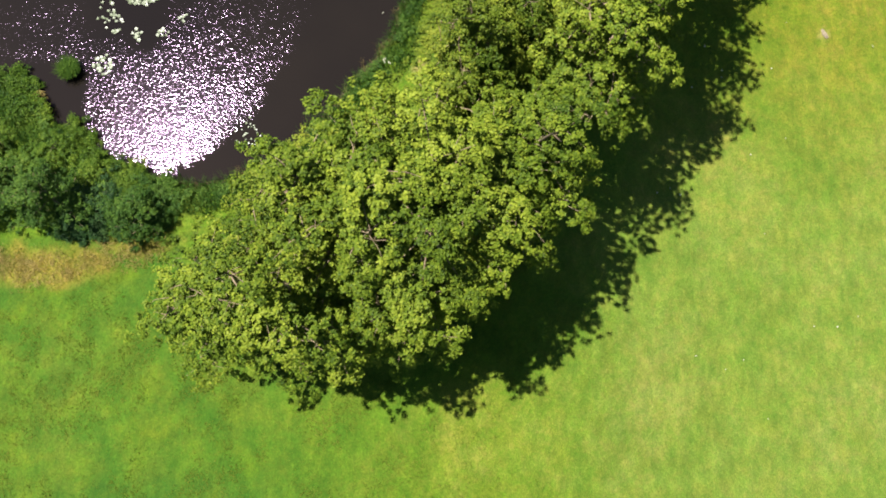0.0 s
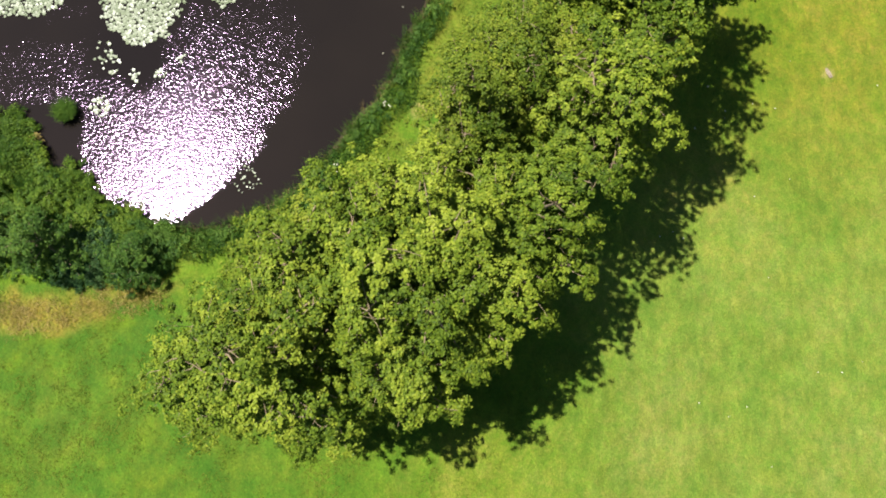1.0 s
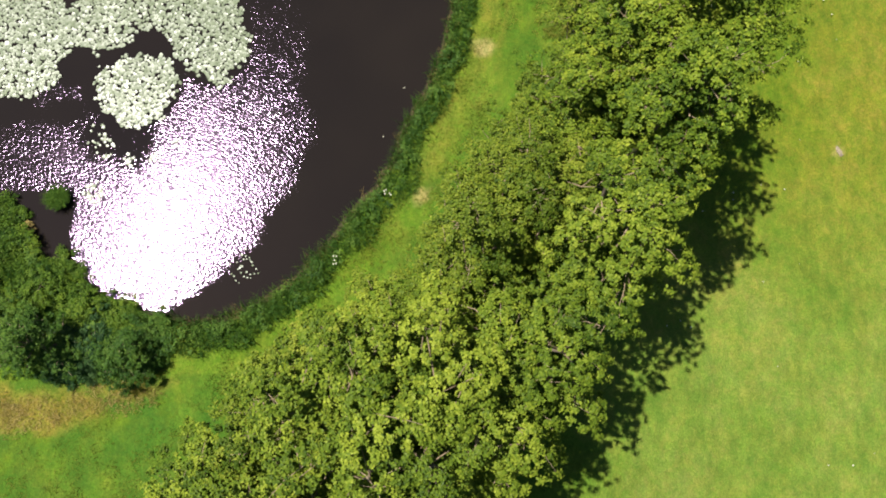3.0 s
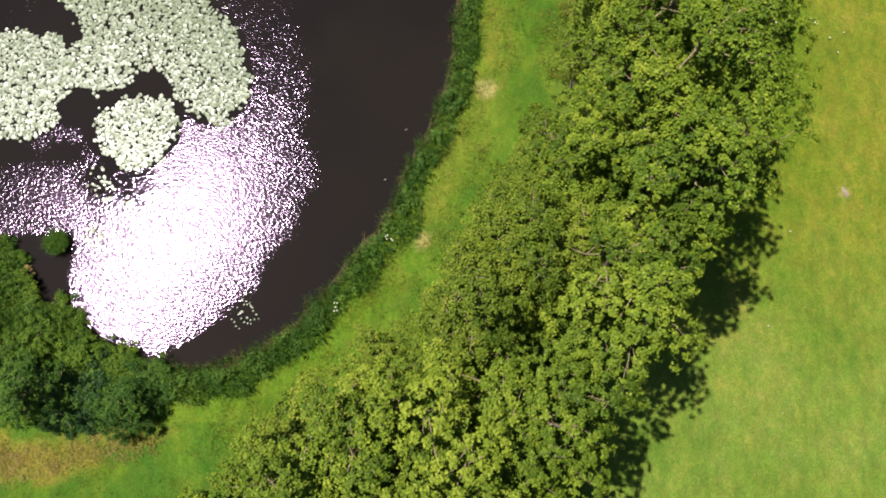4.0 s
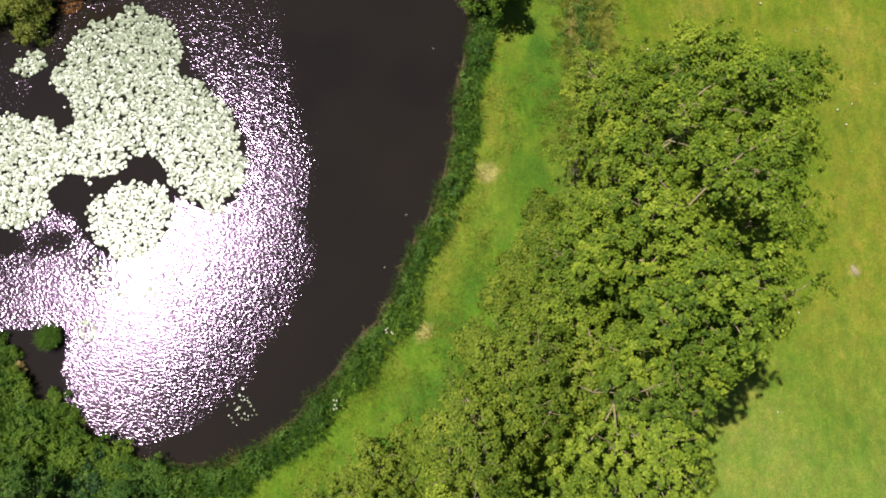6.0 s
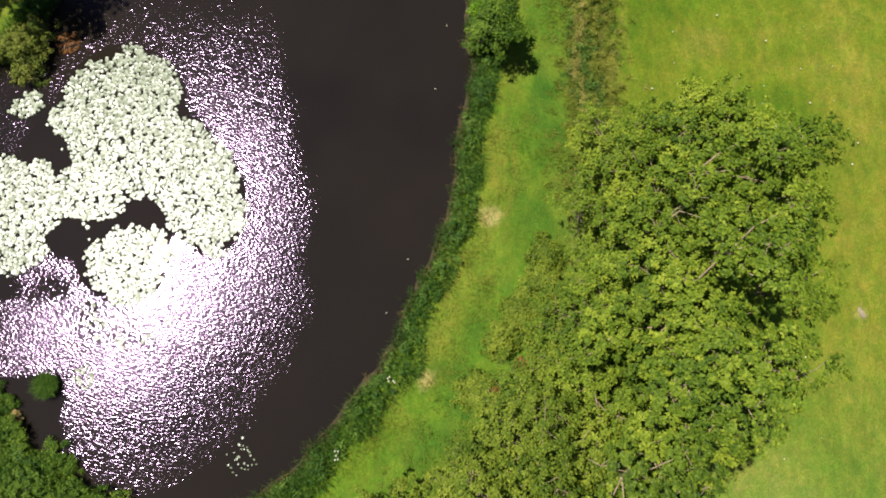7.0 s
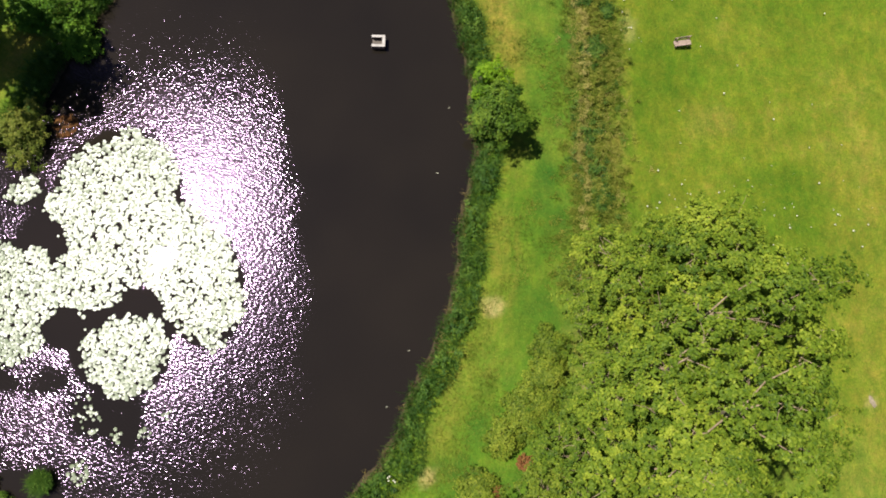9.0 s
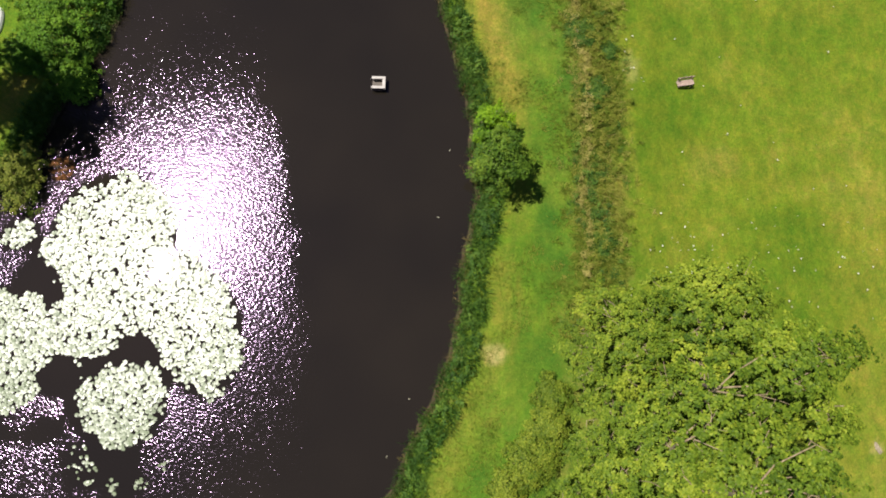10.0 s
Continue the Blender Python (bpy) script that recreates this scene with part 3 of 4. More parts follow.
    for k in rng.permutation(np.nonzero(rho > 0.3)[0])[:bare]:
        way = np.array((math.cos(a[k]), math.sin(a[k]), 0.12)) + rng.normal(0, 0.25, 3) * (1, 1, 0.3)
        s = centres[k] - way * rng.uniform(0.7, 1.3) + (0, 0, 0.25)
        line = [s + way * run + rng.normal(0, 0.07, 3) + (0, 0, 0.22 * math.sin(run * 1.8)) for run in (0, 0.45, 0.9, 1.35)]
        twig_lines.append([(q, r) for q, r in zip(line, (0.028, 0.023, 0.017, 0.008))])
        for q in line[1:]:
            turn = rng.uniform(0.4, 0.9) * rng.choice((-1, 1))
            fork = np.array((way[0] * math.cos(turn) - way[1] * math.sin(turn), way[0] * math.sin(turn) + way[1] * math.cos(turn), 0.25)) * rng.uniform(0.3, 0.6)
            twig_lines.append([(q, 0.025), (q + fork * 0.5 + rng.normal(0, 0.04, 3), 0.018), (q + fork, 0.008)])
    wv, wf = tubes(twig_lines, 4)
    tagged(under(new("branchwork", mesh_of("branchwork", wv, wf, TWIG, smooth=True)), root), kind="stuff")
    return root


OAK = "tall broadleaf tree with layered yellow-green boughs"
ROW = "trees in the row beside the pond"
TREES = [  # x, y, top above the water, spread, willow?, seed
    (-9.2, 4.0, 16.0, 3.28, 0, 529), (-6.8, 3.2, 18.4, 3.49, 0, 766), (-1.5, 3.4, 16.6, 2.77, 0, 233), (1.7, 7.9, 18.0, 3.88, 0, 644),
    (-3.2, 7.2, 19.9, 4.34, 0, 565), (-1.2, 7.2, 19.8, 4.26, 0, 105), (3.7, 10.3, 16.9, 3.62, 0, 251), (1.7, 14.4, 17.7, 1.89, 1, 539),
    (-2.4, 10.9, 8.1, 3.38, 1, 158), (7.8, 14.7, 18.2, 3.43, 0, 391), (4.2, 16.5, 16.8, 2.89, 1, 777), (10.8, 19.6, 20.4, 2.82, 0, 137),
    (8.1, 20.3, 15.3, 3.74, 1, 353), (10.8, 23.4, 20.1, 4.31, 0, 453), (9.9, 24.7, 16.1, 3.30, 1, 128), (12.5, 27.9, 18.6, 3.88, 0, 762),
    (9.3, 29.4, 15.4, 1.93, 1, 882), (-5.5, 7.7, 16.4, 3.50, 1, 416), (5.9, 17.4, 14.4, 3.14, 1, 325), (13.0, 30.9, 15.4, 1.5, 0, 455),
]
for x, y, h, r, w, seed in TREES:
    z0 = float(ground_z(np.array([x]), np.array([y]), np.array([9.0]))[0])
    make_tree("tree", x, y, h - z0, r, seed, LEAF_WILLOW if w and y < 18 else LEAF_LIME if y > 18 else LEAF_OAK, "lower olive-green tree on the pond side of the row" if w else OAK, "tree", ROW,
              length=0.125 if w else 0.15, clumps=26 if w else 24, clump_r=0.22 if w else 0.21, base=0.45 if y < 5.5 else 0.6, rag=0.38 if y < 12 else 0.22, bare=1, sink=0.3)

BANK = "bushes on the pond bank"
BUSHES = [  # x, y, height, spread, kind of leaf
    (-18.0, 10.1, 3.0, 1.4, 0), (-17.1, 11.1, 1.1, 1.0, 0), (-22.8, 11.1, 5.4, 2.1, 0), (-25.8, 11.8, 4.2, 2.0, 0), (-21.2, 13.0, 1.4, 1.3, 1),
    (-23.9, 14.0, 1.7, 1.6, 1), (-22.8, 15.2, 0.9, 1.0, 1), (-26.0, 16.8, 1.0, 1.5, 1), (-27.6, 14.4, 2.2, 1.9, 1), (-19.2, 12.2, 1.2, 1.2, 1),
    # leaf kind 2 fills the shaded gap, its shade put into the colour
    (-20.4, 11.0, 1.5, 1.6, 2), (-21.9, 10.2, 1.0, 1.0, 2), (-26.6, 19.0, 0.9, 0.9, 1)]
for k, (x, y, h, r, shade) in enumerate(BUSHES):
    make_tree("bush", x, y, h, r, 200 + k, (LEAF_BUSH, LEAF_MID, LEAF_SHADED)[shade], ("dense green bush on the pond bank", "low green bush on the pond bank", "low green bush on the pond bank, leaves darkened as shade")[shade], "bush", BANK,
              boughs=30, clumps=12, per=40, length=0.11, base=0.2, clump_r=0.22, bough_r=0.58, dome=0.8, rag=0.05)
make_tree("tree", 4.4, 41.0, 4.7, 1.3, 300, LEAF_MID, "small round tree in the reeds at the water's edge", "tree", boughs=26, clumps=10, per=36, length=0.14, base=0.4, clump_r=0.28, bough_r=0.6)
make_tree("bush", 4.0, 43.5, 4.0, 1.05, 301, LEAF_BRIGHT, "bright green bush among the reeds", "bush", boughs=14, clumps=8, per=36, length=0.14, base=0.3, clump_r=0.26, bough_r=0.4)
for k, (x, y, h, r) in enumerate([(6.5, 25.0, 2.2, 0.9), (5.2, 22.9, 1.9, 0.9), (6.9, 26.9, 1.4, 0.6), (3.9, 21.7, 1.3, 0.6), (2.3, 18.8, 1.2, 0.7), (6.0, 23.9, 1.8, 0.8)]):
    make_tree("bush", x, y, h, r, 340 + k, LEAF_WILLOW, "low green shrub at the foot of the trees", "bush", "shrubs below the tree row", boughs=18, clumps=10, per=38, length=0.13, base=0.3, clump_r=0.26, bough_r=0.5, rag=0.3)
for k, (x, y, h, r) in enumerate([(11.0, 46.4, 0.8, 1.0), (10.4, 50.8, 0.9, 1.0), (12.3, 49.5, 0.5, 0.25), (10.9, 36.0, 0.5, 0.6)]):
    make_tree("bush", x, y, h, r, 350 + k, LEAF_BUSH, "low dark bramble bush in the rough strip", "bush", "brambles in the rough strip", boughs=18, clumps=8, per=30, length=0.1, base=0.3, clump_r=0.22, bough_r=0.3, rag=0.2)
for k, (x, y, h, r) in enumerate([(-28.2, 47.8, 15.0, 3.0), (-32.6, 48.4, 15.0, 3.2)]):
    make_tree("tree", x, y, h, r, 310 + k, LEAF_OAK, "tall tree shading the far bank of the pond", "tree", "trees behind the far bank")
for k, (x, y, h, r) in enumerate([(-25.8, 41.3, 2.2, 1.35), (-23.6, 51.2, 2.6, 1.9), (-22.9, 48.0, 1.5, 0.8), (-25.0, 53.6, 2.6, 1.9), (-22.4, 54.4, 2.4, 1.8), (-25.6, 49.6, 1.4, 1.0)]):
    make_tree("bush", x, y, h, r, 320 + k, LEAF_BROWNED if k == 0 else LEAF_FRESH, "bush with browned leaves at the water's edge" if k == 0 else "bright green bush overhanging the pond", "bush", "bushes on the far bank", boughs=24, clumps=10, per=36, length=0.13, base=0.3, clump_r=0.28, bough_r=0.7)


# ---- reeds ----
def build_reeds():
    rng = np.random.default_rng(9)
    x, y = rng.uniform(-32, 6, 520000), rng.uniform(9, 62, 520000)
    d = shore_distance(x, y)
    width = 1.3 + 0.45 * wobble(x, y, 1.1, 17) + 0.4 * (1 - smooth(18, 30, y))
    ok = (d > -0.34 + 0.2 * wobble(x, y, 2.1, 18)) & (d < width)
    x, y, d = x[ok][:32000], y[ok][:32000], d[ok][:32000]
    roots = np.stack([x, y, ground_z(x, y, d) - 0.03], 1)
    tone = np.clip(0.45 + 0.25 * wobble(x, y, 1.6, 19) + rng.normal(0, 0.14, len(x)), 0, 1)
    v, f, t = blades(rng, roots, 0.78 + 0.32 * wobble(x, y, 1.2, 20), 0.036, 0.6, tone)
    tagged(new("reeds", mesh_of("reeds", v, f, BLADE_REED, [("tone", t)])), "dark green reeds along the water's edge", "reeds", kind="stuff")

    # pale dead stems leaning over the water
    e = rng.integers(0, len(EDGE), 260)
    q = EDGE[e] + rng.normal(0, 0.25, (260, 2))
    q = q[(q[:, 0] > -20) & (q[:, 1] < 62)]
    dq = shore_distance(q[:, 0], q[:, 1])
    roots = np.stack([q[:, 0], q[:, 1], ground_z(q[:, 0], q[:, 1], dq)], 1)
    roots = np.repeat(roots, 6, 0) + rng.normal(0, 0.08, (len(roots) * 6, 3)) * (1, 1, 0)
    v, f, t = blades(rng, roots, 0.65, 0.022, 0.7, rng.uniform(0.1, 0.9, len(roots)))
    tagged(new("dead_stems", mesh_of("dead_stems", v, f, BLADE_DRY, [("tone", t)])), "pale dead stems among the reeds", "reeds", kind="stuff")
    # broad-leaved herbs standing in clumps among the reeds
    e = rng.integers(0, len(EDGE), 2600)
    q = EDGE[e] + rng.normal(0, 0.75, (2600, 2))
    dq = shore_distance(q[:, 0], q[:, 1])
    ok = (dq > 0.0) & (dq < 1.35 + 0.4 * wobble(q[:, 0], q[:, 1], 1.1, 17) + 0.4 * (1 - smooth(18, 30, q[:, 1]))) & (q[:, 0] > -29) & (q[:, 1] < 62)
    q, dq = q[ok], dq[ok]
    tall = 0.42 + 0.5 * wobble(q[:, 0], q[:, 1], 1.7, 23) + rng.uniform(-0.1, 0.25, len(q))
    c = np.stack([q[:, 0], q[:, 1], ground_z(q[:, 0], q[:, 1], dq) + np.clip(tall, 0.12, 1.0)], 1)
    tone = np.clip(0.4 + 0.5 * wobble(q[:, 0], q[:, 1], 1.6, 24) + rng.normal(0, 0.15, len(q)), 0, 1)
    v, f, t = leaves(rng, c, np.tile((0, 0, 1.0), (len(c), 1)), tone, 0.24, 16, 0.13)
    tagged(new("bank_herbs", mesh_of("bank_herbs", v, f, LEAF_BUSH, [("tone", t)])), "clumps of broad-leaved herbs on the water's edge", "herbs", kind="stuff")


build_reeds()


# ---- raft ----
def build_raft():
    raft = thing("floating_box", -3.1, 47.2, WATER_Z, "small open white wooden box floating on the pond", "raft", turn=-3)
    bm = bmesh.new()
    box(bm, (0.86, 0.74, 0.12), (0, 0, 0.05), 0.02)
    part("base", bm, DECK, raft, "dark wet base boards")
    for size, at in (((0.84, 0.09, 0.36), (0, 0.33, 0.29)), ((0.84, 0.09, 0.36), (0, -0.33, 0.29)), ((0.09, 0.57, 0.36), (0.375, 0, 0.29))):
        bm = bmesh.new()
        box(bm, size, at, 0.01)
        part("side_board", bm, DECK, raft)
    for size, at in (((0.9, 0.17, 0.04), (0, 0.33, 0.492)), ((0.9, 0.17, 0.04), (0, -0.33, 0.492)), ((0.2, 0.48, 0.04), (0.35, 0, 0.492))):
        bm = bmesh.new()
        box(bm, size, at, 0.01)
        part("rim_board", bm, WHITE_BOARD, raft, "white painted rim")


build_raft()


# ---- grasses and herbs ----
def tussocks(rng, centres, per, spread, height, width, lean, tone):
    """Blades gathered in clumps round the centres."""
    n = len(centres) * per
    c = np.repeat(centres, per, 0) + rng.normal(0, spread, (n, 2))
    d = shore_distance(c[:, 0], c[:, 1])
    roots = np.stack([c[:, 0], c[:, 1], ground_z(c[:, 0], c[:, 1], d) - 0.02], 1)
    return blades(rng, roots, np.repeat(height, per), width, lean, np.clip(np.repeat(tone, per) + rng.normal(0, 0.1, n), 0, 1))


def grass_object(name, made, material, label, category):
    v, f, t = made
    tagged(new(name, mesh_of(name, v, f, material, [("tone", t)])), label, category, kind="stuff")


def build_grasses():
    rng = np.random.default_rng(12)
    # rough herbage along the field edge
    y = rng.uniform(30, 62, 1900)
    off = rng.normal(0, 1.15, 1900)
    x = hedge_x(y) + off + 0.3 * wobble(y, y, 0.7, 3)
    green = wobble(x, y, 0.8, 71)
    brown = rng.random(1900) < np.where(np.abs(off + 0.95 + 0.25 * green) < 0.3, 0.8, 0.06 + 0.3 * smooth(0.2, 0.8, wobble(x, y, 0.9, 95))) * smooth(33, 37, y)
    for sel, material, name, label, h in ((brown, BLADE_STALK, "dry_herbage", "brown dry seed stalks in a rough strip", 0.55), (~brown, BLADE_ROUGH, "rough_grass", "olive tussocky rough grass strip beside the meadow", 0.6)):
        c = np.stack([x[sel], y[sel]], 1)
        grass_object(name, tussocks(rng, c, 22, 0.14, 0.36 * h * rng.uniform(0.4, 1.3, len(c)), 0.04, 1.6, np.clip(rng.normal(0.45, 0.2, len(c)) + 0.4 * np.maximum(spot(c[:, 0], c[:, 1], 11.1, 48.8, 1.2, 1.5, 25), spot(c[:, 0], c[:, 1], 12.0, 39.0, 1.2, 2.4, 26)), 0, 1)), material, label, "grass")
    # leafy tufts standing over the strip
    y = rng.uniform(30, 62, 900)
    off = rng.normal(0.15, 0.8, 900)
    x = hedge_x(y) + off + 0.3 * wobble(y, y, 0.7, 3)
    tall = rng.uniform(0.1, 0.5, 900) + 0.2 * wobble(x, y, 1.1, 91)
    hue = wobble(x, y, 0.7, 92) + rng.normal(0, 0.35, 900)
    brown = (np.abs(off + 0.9 + 0.25 * wobble(x, y, 0.9, 93)) < 0.28) & (rng.random(900) < 0.8) & (y > 34)
    for name, sel, material, label in (("yellow_herbs", (hue + 1.2 * np.maximum(spot(x, y, 11.1, 48.8, 1.2, 1.5, 25), spot(x, y, 12.0, 39.0, 1.2, 2.4, 26)) > -0.3) & ~brown, BLADE_ROUGH, "tufts of yellow-green herbs in the rough strip"), ("green_herbs", (hue + 1.2 * np.maximum(spot(x, y, 11.1, 48.8, 1.2, 1.5, 25), spot(x, y, 12.0, 39.0, 1.2, 2.4, 26)) <= -0.3) & ~brown, LEAF_BUSH, "tufts of dark green herbs in the rough strip"),
                                       ("brown_herbs", brown, BLADE_STALK, "brown faded herbs along the rough strip")):
        d = shore_distance(x[sel], y[sel])
        c = np.stack([x[sel], y[sel], ground_z(x[sel], y[sel], d) + np.clip(tall[sel], 0.08, 0.8)], 1)
        grass_object(name, leaves(rng, c, np.tile((0, 0, 1.0), (len(c), 1)), np.clip(rng.normal(0.55, 0.25, len(c)), 0, 1), 0.26, 30, 0.1), material, label, "herbs")
    # tall dry grass below the bushes
    c = np.stack([rng.uniform(-29, -16.5, 900), rng.uniform(5.4, 9.6, 900)], 1)
    line = np.interp(c[:, 0], [-29, -22, -17], [7.3, 7.4, 8.6])
    c = c[np.abs(c[:, 1] - line) < 1.0 + 0.5 * wobble(c[:, 0], c[:, 1], 0.9, 72)]
    grass_object("tall_dry_grass", tussocks(rng, c[::2], 20, 0.22, 0.25 * rng.uniform(0.5, 1.2, len(c[::2])), 0.03, 1.4, np.clip(rng.normal(0.6, 0.2, len(c[::2])), 0, 1)), BLADE_DRY, "tan dry grass fringe below the bushes", "grass")
    # longer grass between bank and trees
    c = np.stack([rng.uniform(-18, 9, 9000), rng.uniform(7, 60, 9000)], 1)
    d = shore_distance(c[:, 0], c[:, 1])
    keep = (d > 1.2) & (d < 8) & (wobble(c[:, 0], c[:, 1], 0.9, 73) + 0.3 * (c[:, 1] < 24) > 0.15)
    c = c[keep][:5200]
    grass_object("long_grass", tussocks(rng, c, 14, 0.25, 0.16 * rng.uniform(0.6, 1.5, len(c)), 0.03, 1.4, np.clip(0.42 + 0.3 * wobble(c[:, 0], c[:, 1], 0.9, 74) + rng.normal(0, 0.12, len(c)), 0, 1)), BLADE_ROUGH, "longer green grass on the pond bank", "grass")
    # uneven sward south of the pond
    c = np.stack([rng.uniform(-30, 10, 9000), rng.uniform(-10, 9, 9000)], 1)
    keep = (wobble(c[:, 0], c[:, 1], 0.8, 81) + 0.8 * wobble(c[:, 0] * 2.2, c[:, 1], 1.6, 82) > -0.1) & (shore_distance(c[:, 0], c[:, 1]) > 2.5) & (c[:, 0] < 3 + 0.4 * c[:, 1] + rng.normal(0, 3, len(c)))
    c = c[keep][:4200]
    grass_object("uneven_grass", tussocks(rng, c, 9, 0.17, 0.075 * rng.uniform(0.5, 1.6, len(c)), 0.045, 1.8, np.clip(0.5 + 0.3 * wobble(c[:, 0], c[:, 1], 0.9, 83), 0, 1)), BLADE_LAWN, "uneven longer green grass south of the pond", "grass")
    # meadow blades
    c = np.stack([rng.uniform(-30, 36, 90000), rng.uniform(-10, 58, 90000)], 1)
    d = shore_distance(c[:, 0], c[:, 1])
    c, d = c[d > 1.0], d[d > 1.0]
    roots = np.stack([c[:, 0], c[:, 1], ground_z(c[:, 0], c[:, 1], d) - 0.01], 1)
    tone = np.clip(0.2 + 0.3 * smooth(-6, 12, c[:, 0]) + 0.2 * wobble(c[:, 0], c[:, 1], 0.25, 75) + 0.12 * wobble(c[:, 0], c[:, 1], 1.3, 76) + rng.normal(0, 0.1, len(c)) + 0.1, 0.2, 1)
    grass_object("meadow_grass", blades(rng, roots, 0.035, 0.055, 3.2, tone), BLADE_LAWN, "short mown green meadow grass", "grass")


build_grasses()


def build_tussock():
    """Sedge tussock standing in the water, as one rounded tuft of arching blades."""
    rng = np.random.default_rng(31)
    root = thing("sedge_tussock", -23.2, 20.1, WATER_Z, "round dark green sedge tussock standing in the pond", "plant")
    n = 1500
    a, q = rng.uniform(0, 6.28, n), 0.45 * np.sqrt(rng.random(n))
    roots = np.stack([q * np.cos(a), q * np.sin(a), 0 * a - 0.05], 1)
    v, f, t = blades(rng, roots, 0.75, 0.05, 0.75, np.clip(rng.normal(0.5, 0.2, n), 0, 1))
    under(new("sedge_tuft", mesh_of("sedge_tuft", v, f, LEAF_BUSH, [("tone", t)])), root)
    bm = bmesh.new()
    bmesh.ops.create_icosphere(bm, subdivisions=2, radius=0.48)
    for w in bm.verts:
        w.co.z = w.co.z * 0.5
        w.co *= 1 + 0.12 * noise.noise(w.co * 5)
    part("root_mound", bm, DECK, root)


build_tussock()


# ---- small things ----
def build_bench():
    z = float(ground_z(np.array([17.7]), np.array([47.45]), np.array([15.0]))[0])
    bench = thing("bench", 17.7, 47.45, z, "pale weathered wooden bench on the meadow", "bench", turn=7)
    for k in range(3):
        bm = bmesh.new()
        box(bm, (1.15, 0.125, 0.04), (0, -0.14 + 0.14 * k, 0.44), 0.008)
        part("seat_slat", bm, OLD_WOOD, bench)
    for k in range(2):
        bm = bmesh.new()
        box(bm, (1.15, 0.03, 0.1), (0, 0.235 + 0.02 * k, 0.6 + 0.15 * k), 0.008)
        part("back_slat", bm, OLD_WOOD, bench)
    for x in (-0.45, 0.45):
        bm = bmesh.new()
        box(bm, (0.06, 0.07, 0.82), (x, 0.205, 0.4), 0.008)
        part("rear_leg", bm, OLD_WOOD, bench)
        bm = bmesh.new()
        box(bm, (0.06, 0.07, 0.43), (x, -0.15, 0.205), 0.008)
        part("front_leg", bm, OLD_WOOD, bench)


build_bench()


def build_flowers():
    """White umbels on thin stalks, scattered over the meadow."""
    rng = np.random.default_rng(77)
    bm = bmesh.new()
    for k in range(7):
        a, r = k * 0.9, 0.0 if k == 0 else 0.055
        m = Matrix.Translation((r * math.cos(a), r * math.sin(a), 0.24 - 0.2 * r)) @ Matrix.Diagonal((1, 1, 0.45, 1))
        bmesh.ops.create_icosphere(bm, subdivisions=1, radius=0.036, matrix=m)
    head = bpy.data.meshes.new("umbel")
    bm.to_mesh(head)
    bm.free()
    head.materials.append(PETAL)
    sv, sf = tubes([[((0, 0, -0.02), 0.006), ((0.01, 0, 0.12), 0.005), ((0, 0, 0.23), 0.004)]], 4)
    stalk = mesh_of("stalk", sv, sf, BLADE_LAWN, [("tone", np.full(len(sv), 0.4))])
    places = [(rng.normal(17.0, 2.4), rng.normal(34.8, 1.5)) for _ in range(46)] + [(rng.normal(24.5, 3.5), rng.normal(35.2, 2.0)) for _ in range(46)]
    places += [(rng.uniform(14.5, 33), rng.uniform(-4, 54)) for _ in range(50)] + [(rng.normal(13.9, 0.7), rng.normal(49.0, 1.3)) for _ in range(9)]
    for x, y in places:
        z = float(ground_z(np.array([x]), np.array([y]), np.array([15.0]))[0])
        f = thing("wildflower", x, y, z, "white wildflower on a thin stalk in the meadow", "flower", "white wildflowers in the meadow", rng.uniform(0, 360))
        f.scale = (rng.uniform(0.3, 0.8),) * 3
        under(new("umbel", head), f)
        under(new("stalk", stalk), f)


build_flowers()


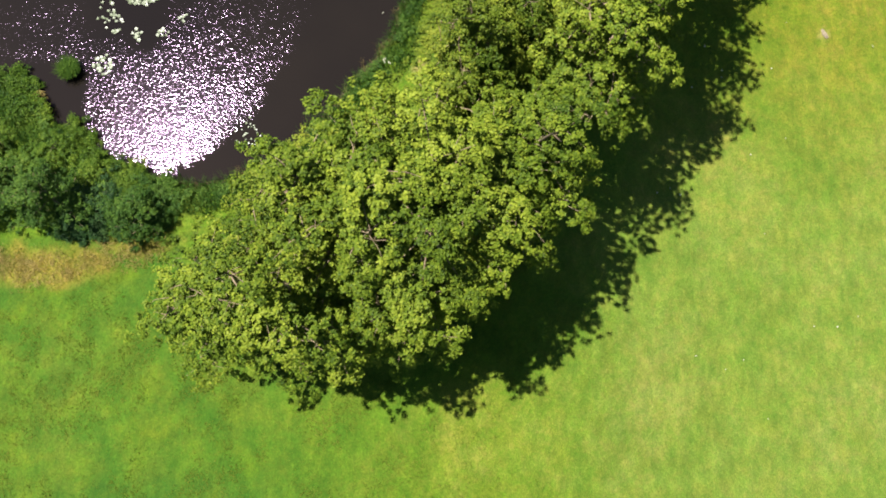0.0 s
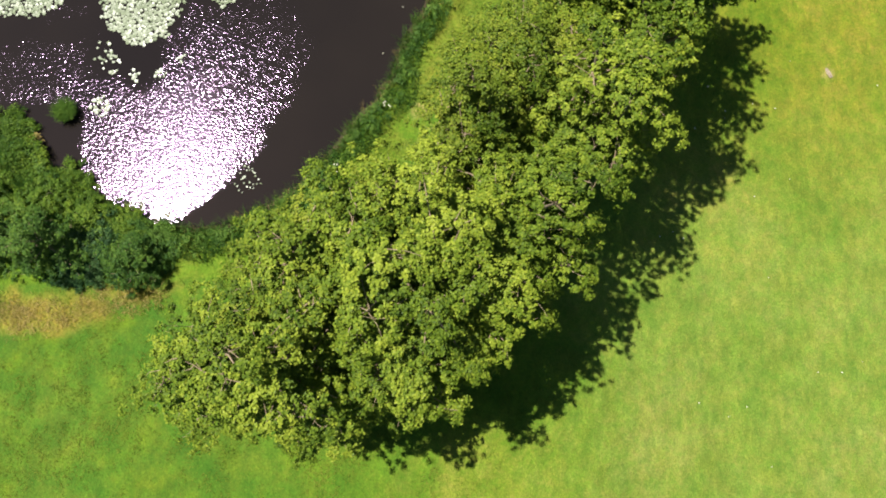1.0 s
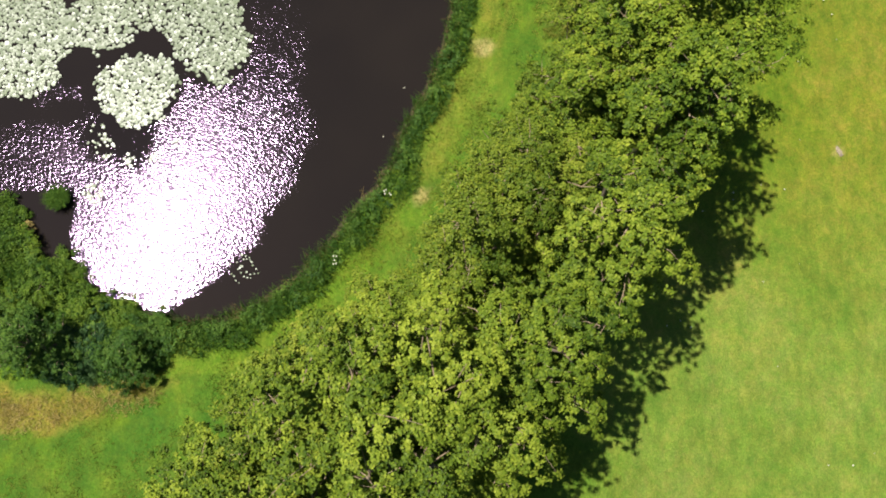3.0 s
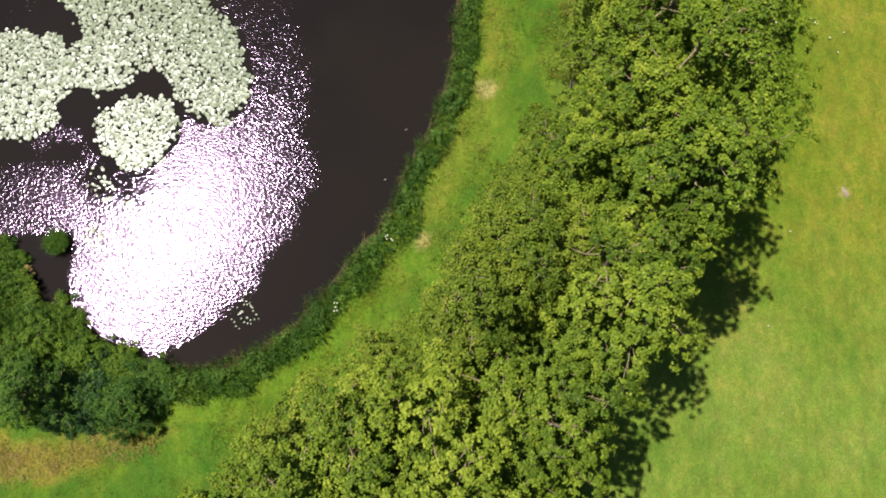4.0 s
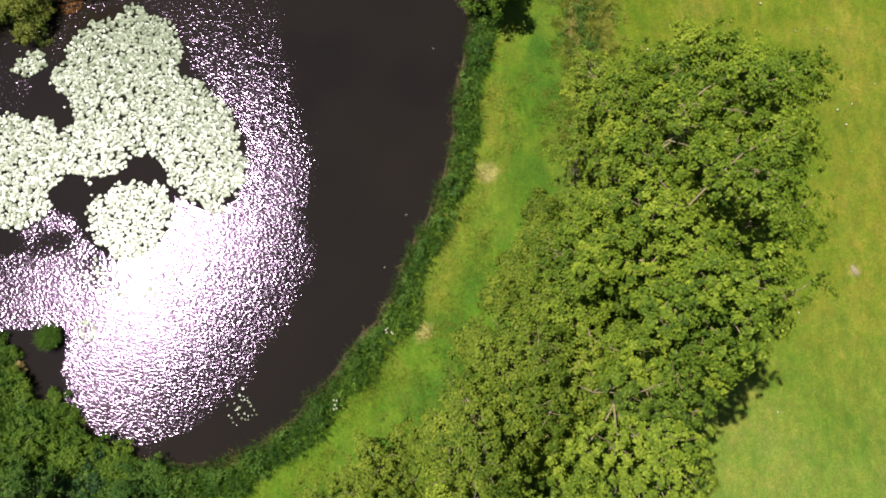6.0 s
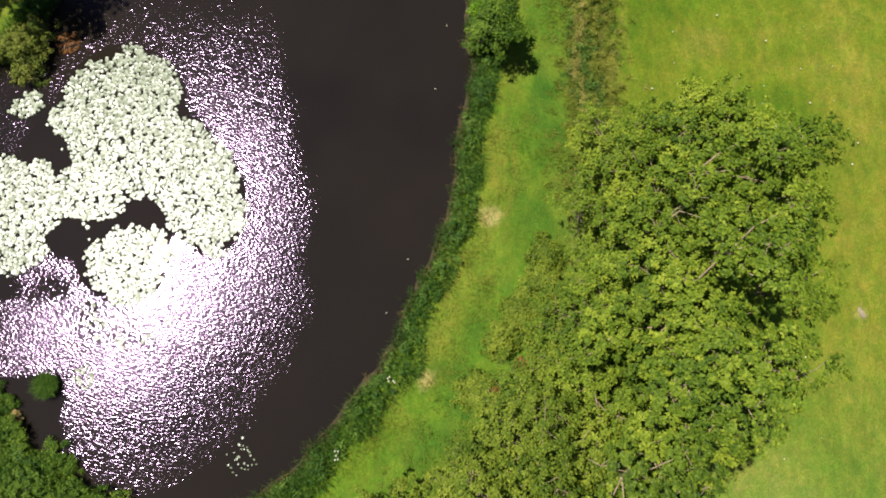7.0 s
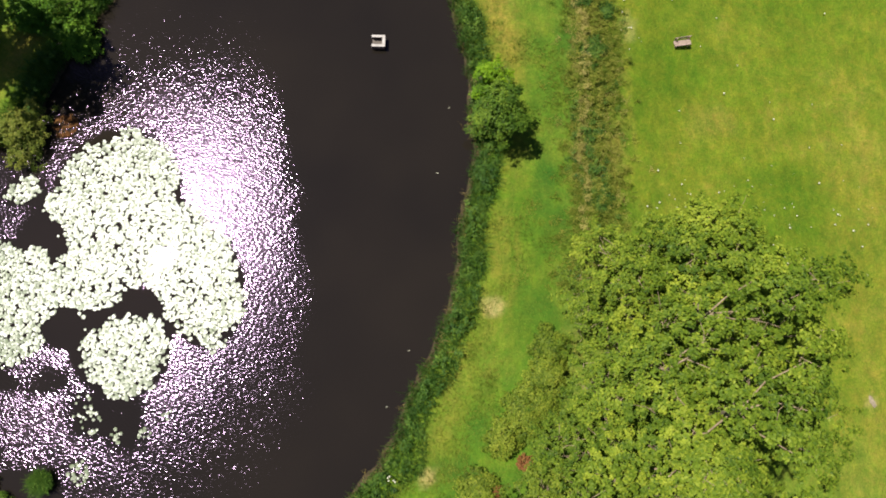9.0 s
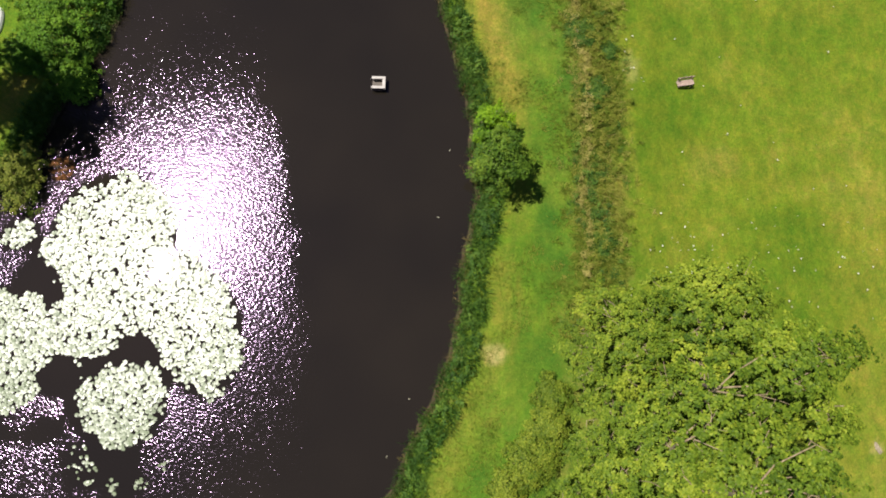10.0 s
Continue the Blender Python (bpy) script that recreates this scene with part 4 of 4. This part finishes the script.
def build_bank_plants():
    """Cream-flowered herbs in the reeds, dead rust-brown clumps, and a dry bush by the water."""
    rng = np.random.default_rng(88)
    for x, y, tall, wide in ((-2.75, 19.7, 1.0, 0.16), (-5.9, 15.5, 0.95, 0.2)):
        d = shore_distance([x], [y])
        herb = thing("flowering_herb", x, y, float(ground_z(np.array([x]), np.array([y]), d)[0]), "tall herb with cream flower heads among the reeds", "plant", "flowering herbs on the bank")
        heads = rng.normal(0, wide, (5, 2))
        stalks = [[((0.1 * u, 0.1 * v, -0.05), 0.012), ((0.6 * u, 0.6 * v, tall * 0.6), 0.009), ((u, v, tall), 0.006)] for u, v in heads]
        tv, tf = tubes(stalks, 4)
        under(new("stalks", mesh_of("stalks", tv, tf, BLADE_REED, [("tone", np.full(len(tv), 0.6))])), herb)
        for u, v in heads:
            bm = bmesh.new()
            for k in range(6):
                a, r = k * 1.05, 0.0 if k == 0 else 0.035
                m = Matrix.Translation((u + r * math.cos(a), v + r * math.sin(a), tall + rng.uniform(-0.02, 0.03))) @ Matrix.Diagonal((1, 1, 0.5, 1))
                bmesh.ops.create_icosphere(bm, subdivisions=1, radius=0.026, matrix=m)
            part("flower_head", bm, PETAL, herb)
    for x, y, size, high, leaf, label in ((5.05, 20.3, 0.45, 0.9, LEAF_RUST, "rust-brown dead fern clump below the trees"), (3.3, 18.8, 0.3, 0.7, LEAF_RUST, "rust-brown dead fern clump below the trees"),
                                          (-25.2, 18.0, 0.75, 0.5, BLADE_DRY, "pale dry bush at the water's edge"), (-23.4, 42.1, 0.8, 0.12, LEAF_RUST, "rust-brown dead plants floating by the bank")):
        d = shore_distance([x], [y])
        clump = thing("dead_plant", x, y, max(float(ground_z(np.array([x]), np.array([y]), d)[0]), WATER_Z), label, "plant", "dead plants")
        n = 60
        a, q = rng.uniform(0, 6.28, n), size * np.sqrt(rng.random(n))
        c = np.stack([q * np.cos(a), q * np.sin(a), high * rng.uniform(0.25, 1, n) * (1 - 0.5 * (q / size) ** 2)], 1)
        v, f, t = leaves(rng, c, np.tile((0, 0, 1.0), (n, 1)), rng.uniform(0.2, 0.9, n), 0.14, 14, 0.1)
        under(new("fronds", mesh_of("fronds", v, f, leaf, [("tone", t)])), clump)
        tv, tf = tubes([[((0, 0, -0.05), 0.014), (tuple(e * (0.5, 0.5, 0.7)), 0.01), (tuple(e), 0.005)] for e in c[::5]], 4)
        under(new("stems", mesh_of("stems", tv, tf, TWIG)), clump)


build_bank_plants()


def build_stone():
    x, y = 28.2, 22.85
    z = float(ground_z(np.array([x]), np.array([y]), np.array([15.0]))[0])
    bm = bmesh.new()
    bmesh.ops.create_icosphere(bm, subdivisions=3, radius=0.3)
    for v in bm.verts:
        v.co = Vector((v.co.x * 0.55, v.co.y * 1.1, v.co.z * 0.22)) * (1 + 0.6 * noise.noise(v.co * 5))
    me = bpy.data.meshes.new("stone")
    bm.to_mesh(me)
    bm.free()
    me.materials.append(plain("pale_stone", (0.17, 0.14, 0.09), (0.33, 0.27, 0.19), 9, 0.9))
    o = new("stone", me)
    o.matrix_basis = pose(x, y, z + 0.03, 0, 0, 25)
    tagged(o, "pale flat stone lying in the meadow grass", "stone")


build_stone()


def build_boat():
    """Upturned hull on the far bank, half under the bushes."""
    boat = thing("upturned_boat", -28.15, 52.0, 0.45, "upturned white boat under bushes on the bank", "boat", turn=82)
    bm = bmesh.new()
    rows = []
    for i in range(13):
        u = i / 12 * 2 - 1
        half = 0.55 * (1 - abs(u) ** 2.6) ** 0.7 + 0.02
        high = 0.42 * (1 - abs(u) ** 4) + 0.05
        rows.append([bm.verts.new((1.25 * u, half * math.cos(a), high * math.sin(a) ** 0.8 + 0.02)) for a in np.linspace(0, math.pi, 11)])
    for r, q in zip(rows, rows[1:]):
        for k in range(10):
            bm.faces.new((r[k], r[k + 1], q[k + 1], q[k]))
    bmesh.ops.recalc_face_normals(bm, faces=bm.faces)
    hull = part("hull", bm, plain("white_hull_paint", (0.6, 0.6, 0.58), (0.8, 0.8, 0.78), 3, 0.4, 0.05), boat)
    bm = bmesh.new()
    box(bm, (2.2, 0.05, 0.06), (0, 0, 0.47), 0.01)
    part("keel", bm, OLD_WOOD, hull)


build_boat()


FEATHERS = [(0.5, 38.2), (1.4, 42.6), (-1.6, 27.0), (-3.0, 23.7)]


def build_feathers():
    """Small white feathers drifting on the open water."""
    bm = bmesh.new()
    rows = [[bm.verts.new((0.08 * u, w * v, 0.018 + 0.03 * u * u - 0.25 * abs(w * v))) for v in (-1, 0, 1)] for u, w in ((-1, 0.006), (-0.6, 0.024), (0, 0.034), (0.6, 0.026), (1, 0.008))]
    for a, b in zip(rows, rows[1:]):
        for k in range(2):
            bm.faces.new((a[k], a[k + 1], b[k + 1], b[k]))
    bmesh.ops.solidify(bm, geom=bm.faces[:], thickness=0.004)
    me = bpy.data.meshes.new("feather")
    bm.to_mesh(me)
    bm.free()
    me.materials.append(PETAL)
    rng = np.random.default_rng(66)
    for x, y in FEATHERS:
        o = new("feather", me)
        o.matrix_basis = pose(x, y, WATER_Z, 0, 0, rng.uniform(0, 360))
        tagged(o, "small white feather floating on the pond", "feather", "feathers on the pond")


build_feathers()


def build_branch():
    v, f = tubes([[((-0.4, -0.35, 0.02), 0.035), ((-0.15, 0.1, 0.12), 0.032), ((0.25, 0.0, 0.1), 0.026), ((0.6, -0.2, 0.03), 0.015)],
                  [((0.05, 0.05, 0.11), 0.02), ((0.3, 0.3, 0.2), 0.014), ((0.5, 0.45, 0.16), 0.008)]], 6)
    o = new("fallen_branch", mesh_of("fallen_branch", v, f, BARK, smooth=True))
    o.matrix_basis = pose(-22.4, 47.0, WATER_Z)
    tagged(o, "pale bent dead branch lying in the water", "branch")


build_branch()
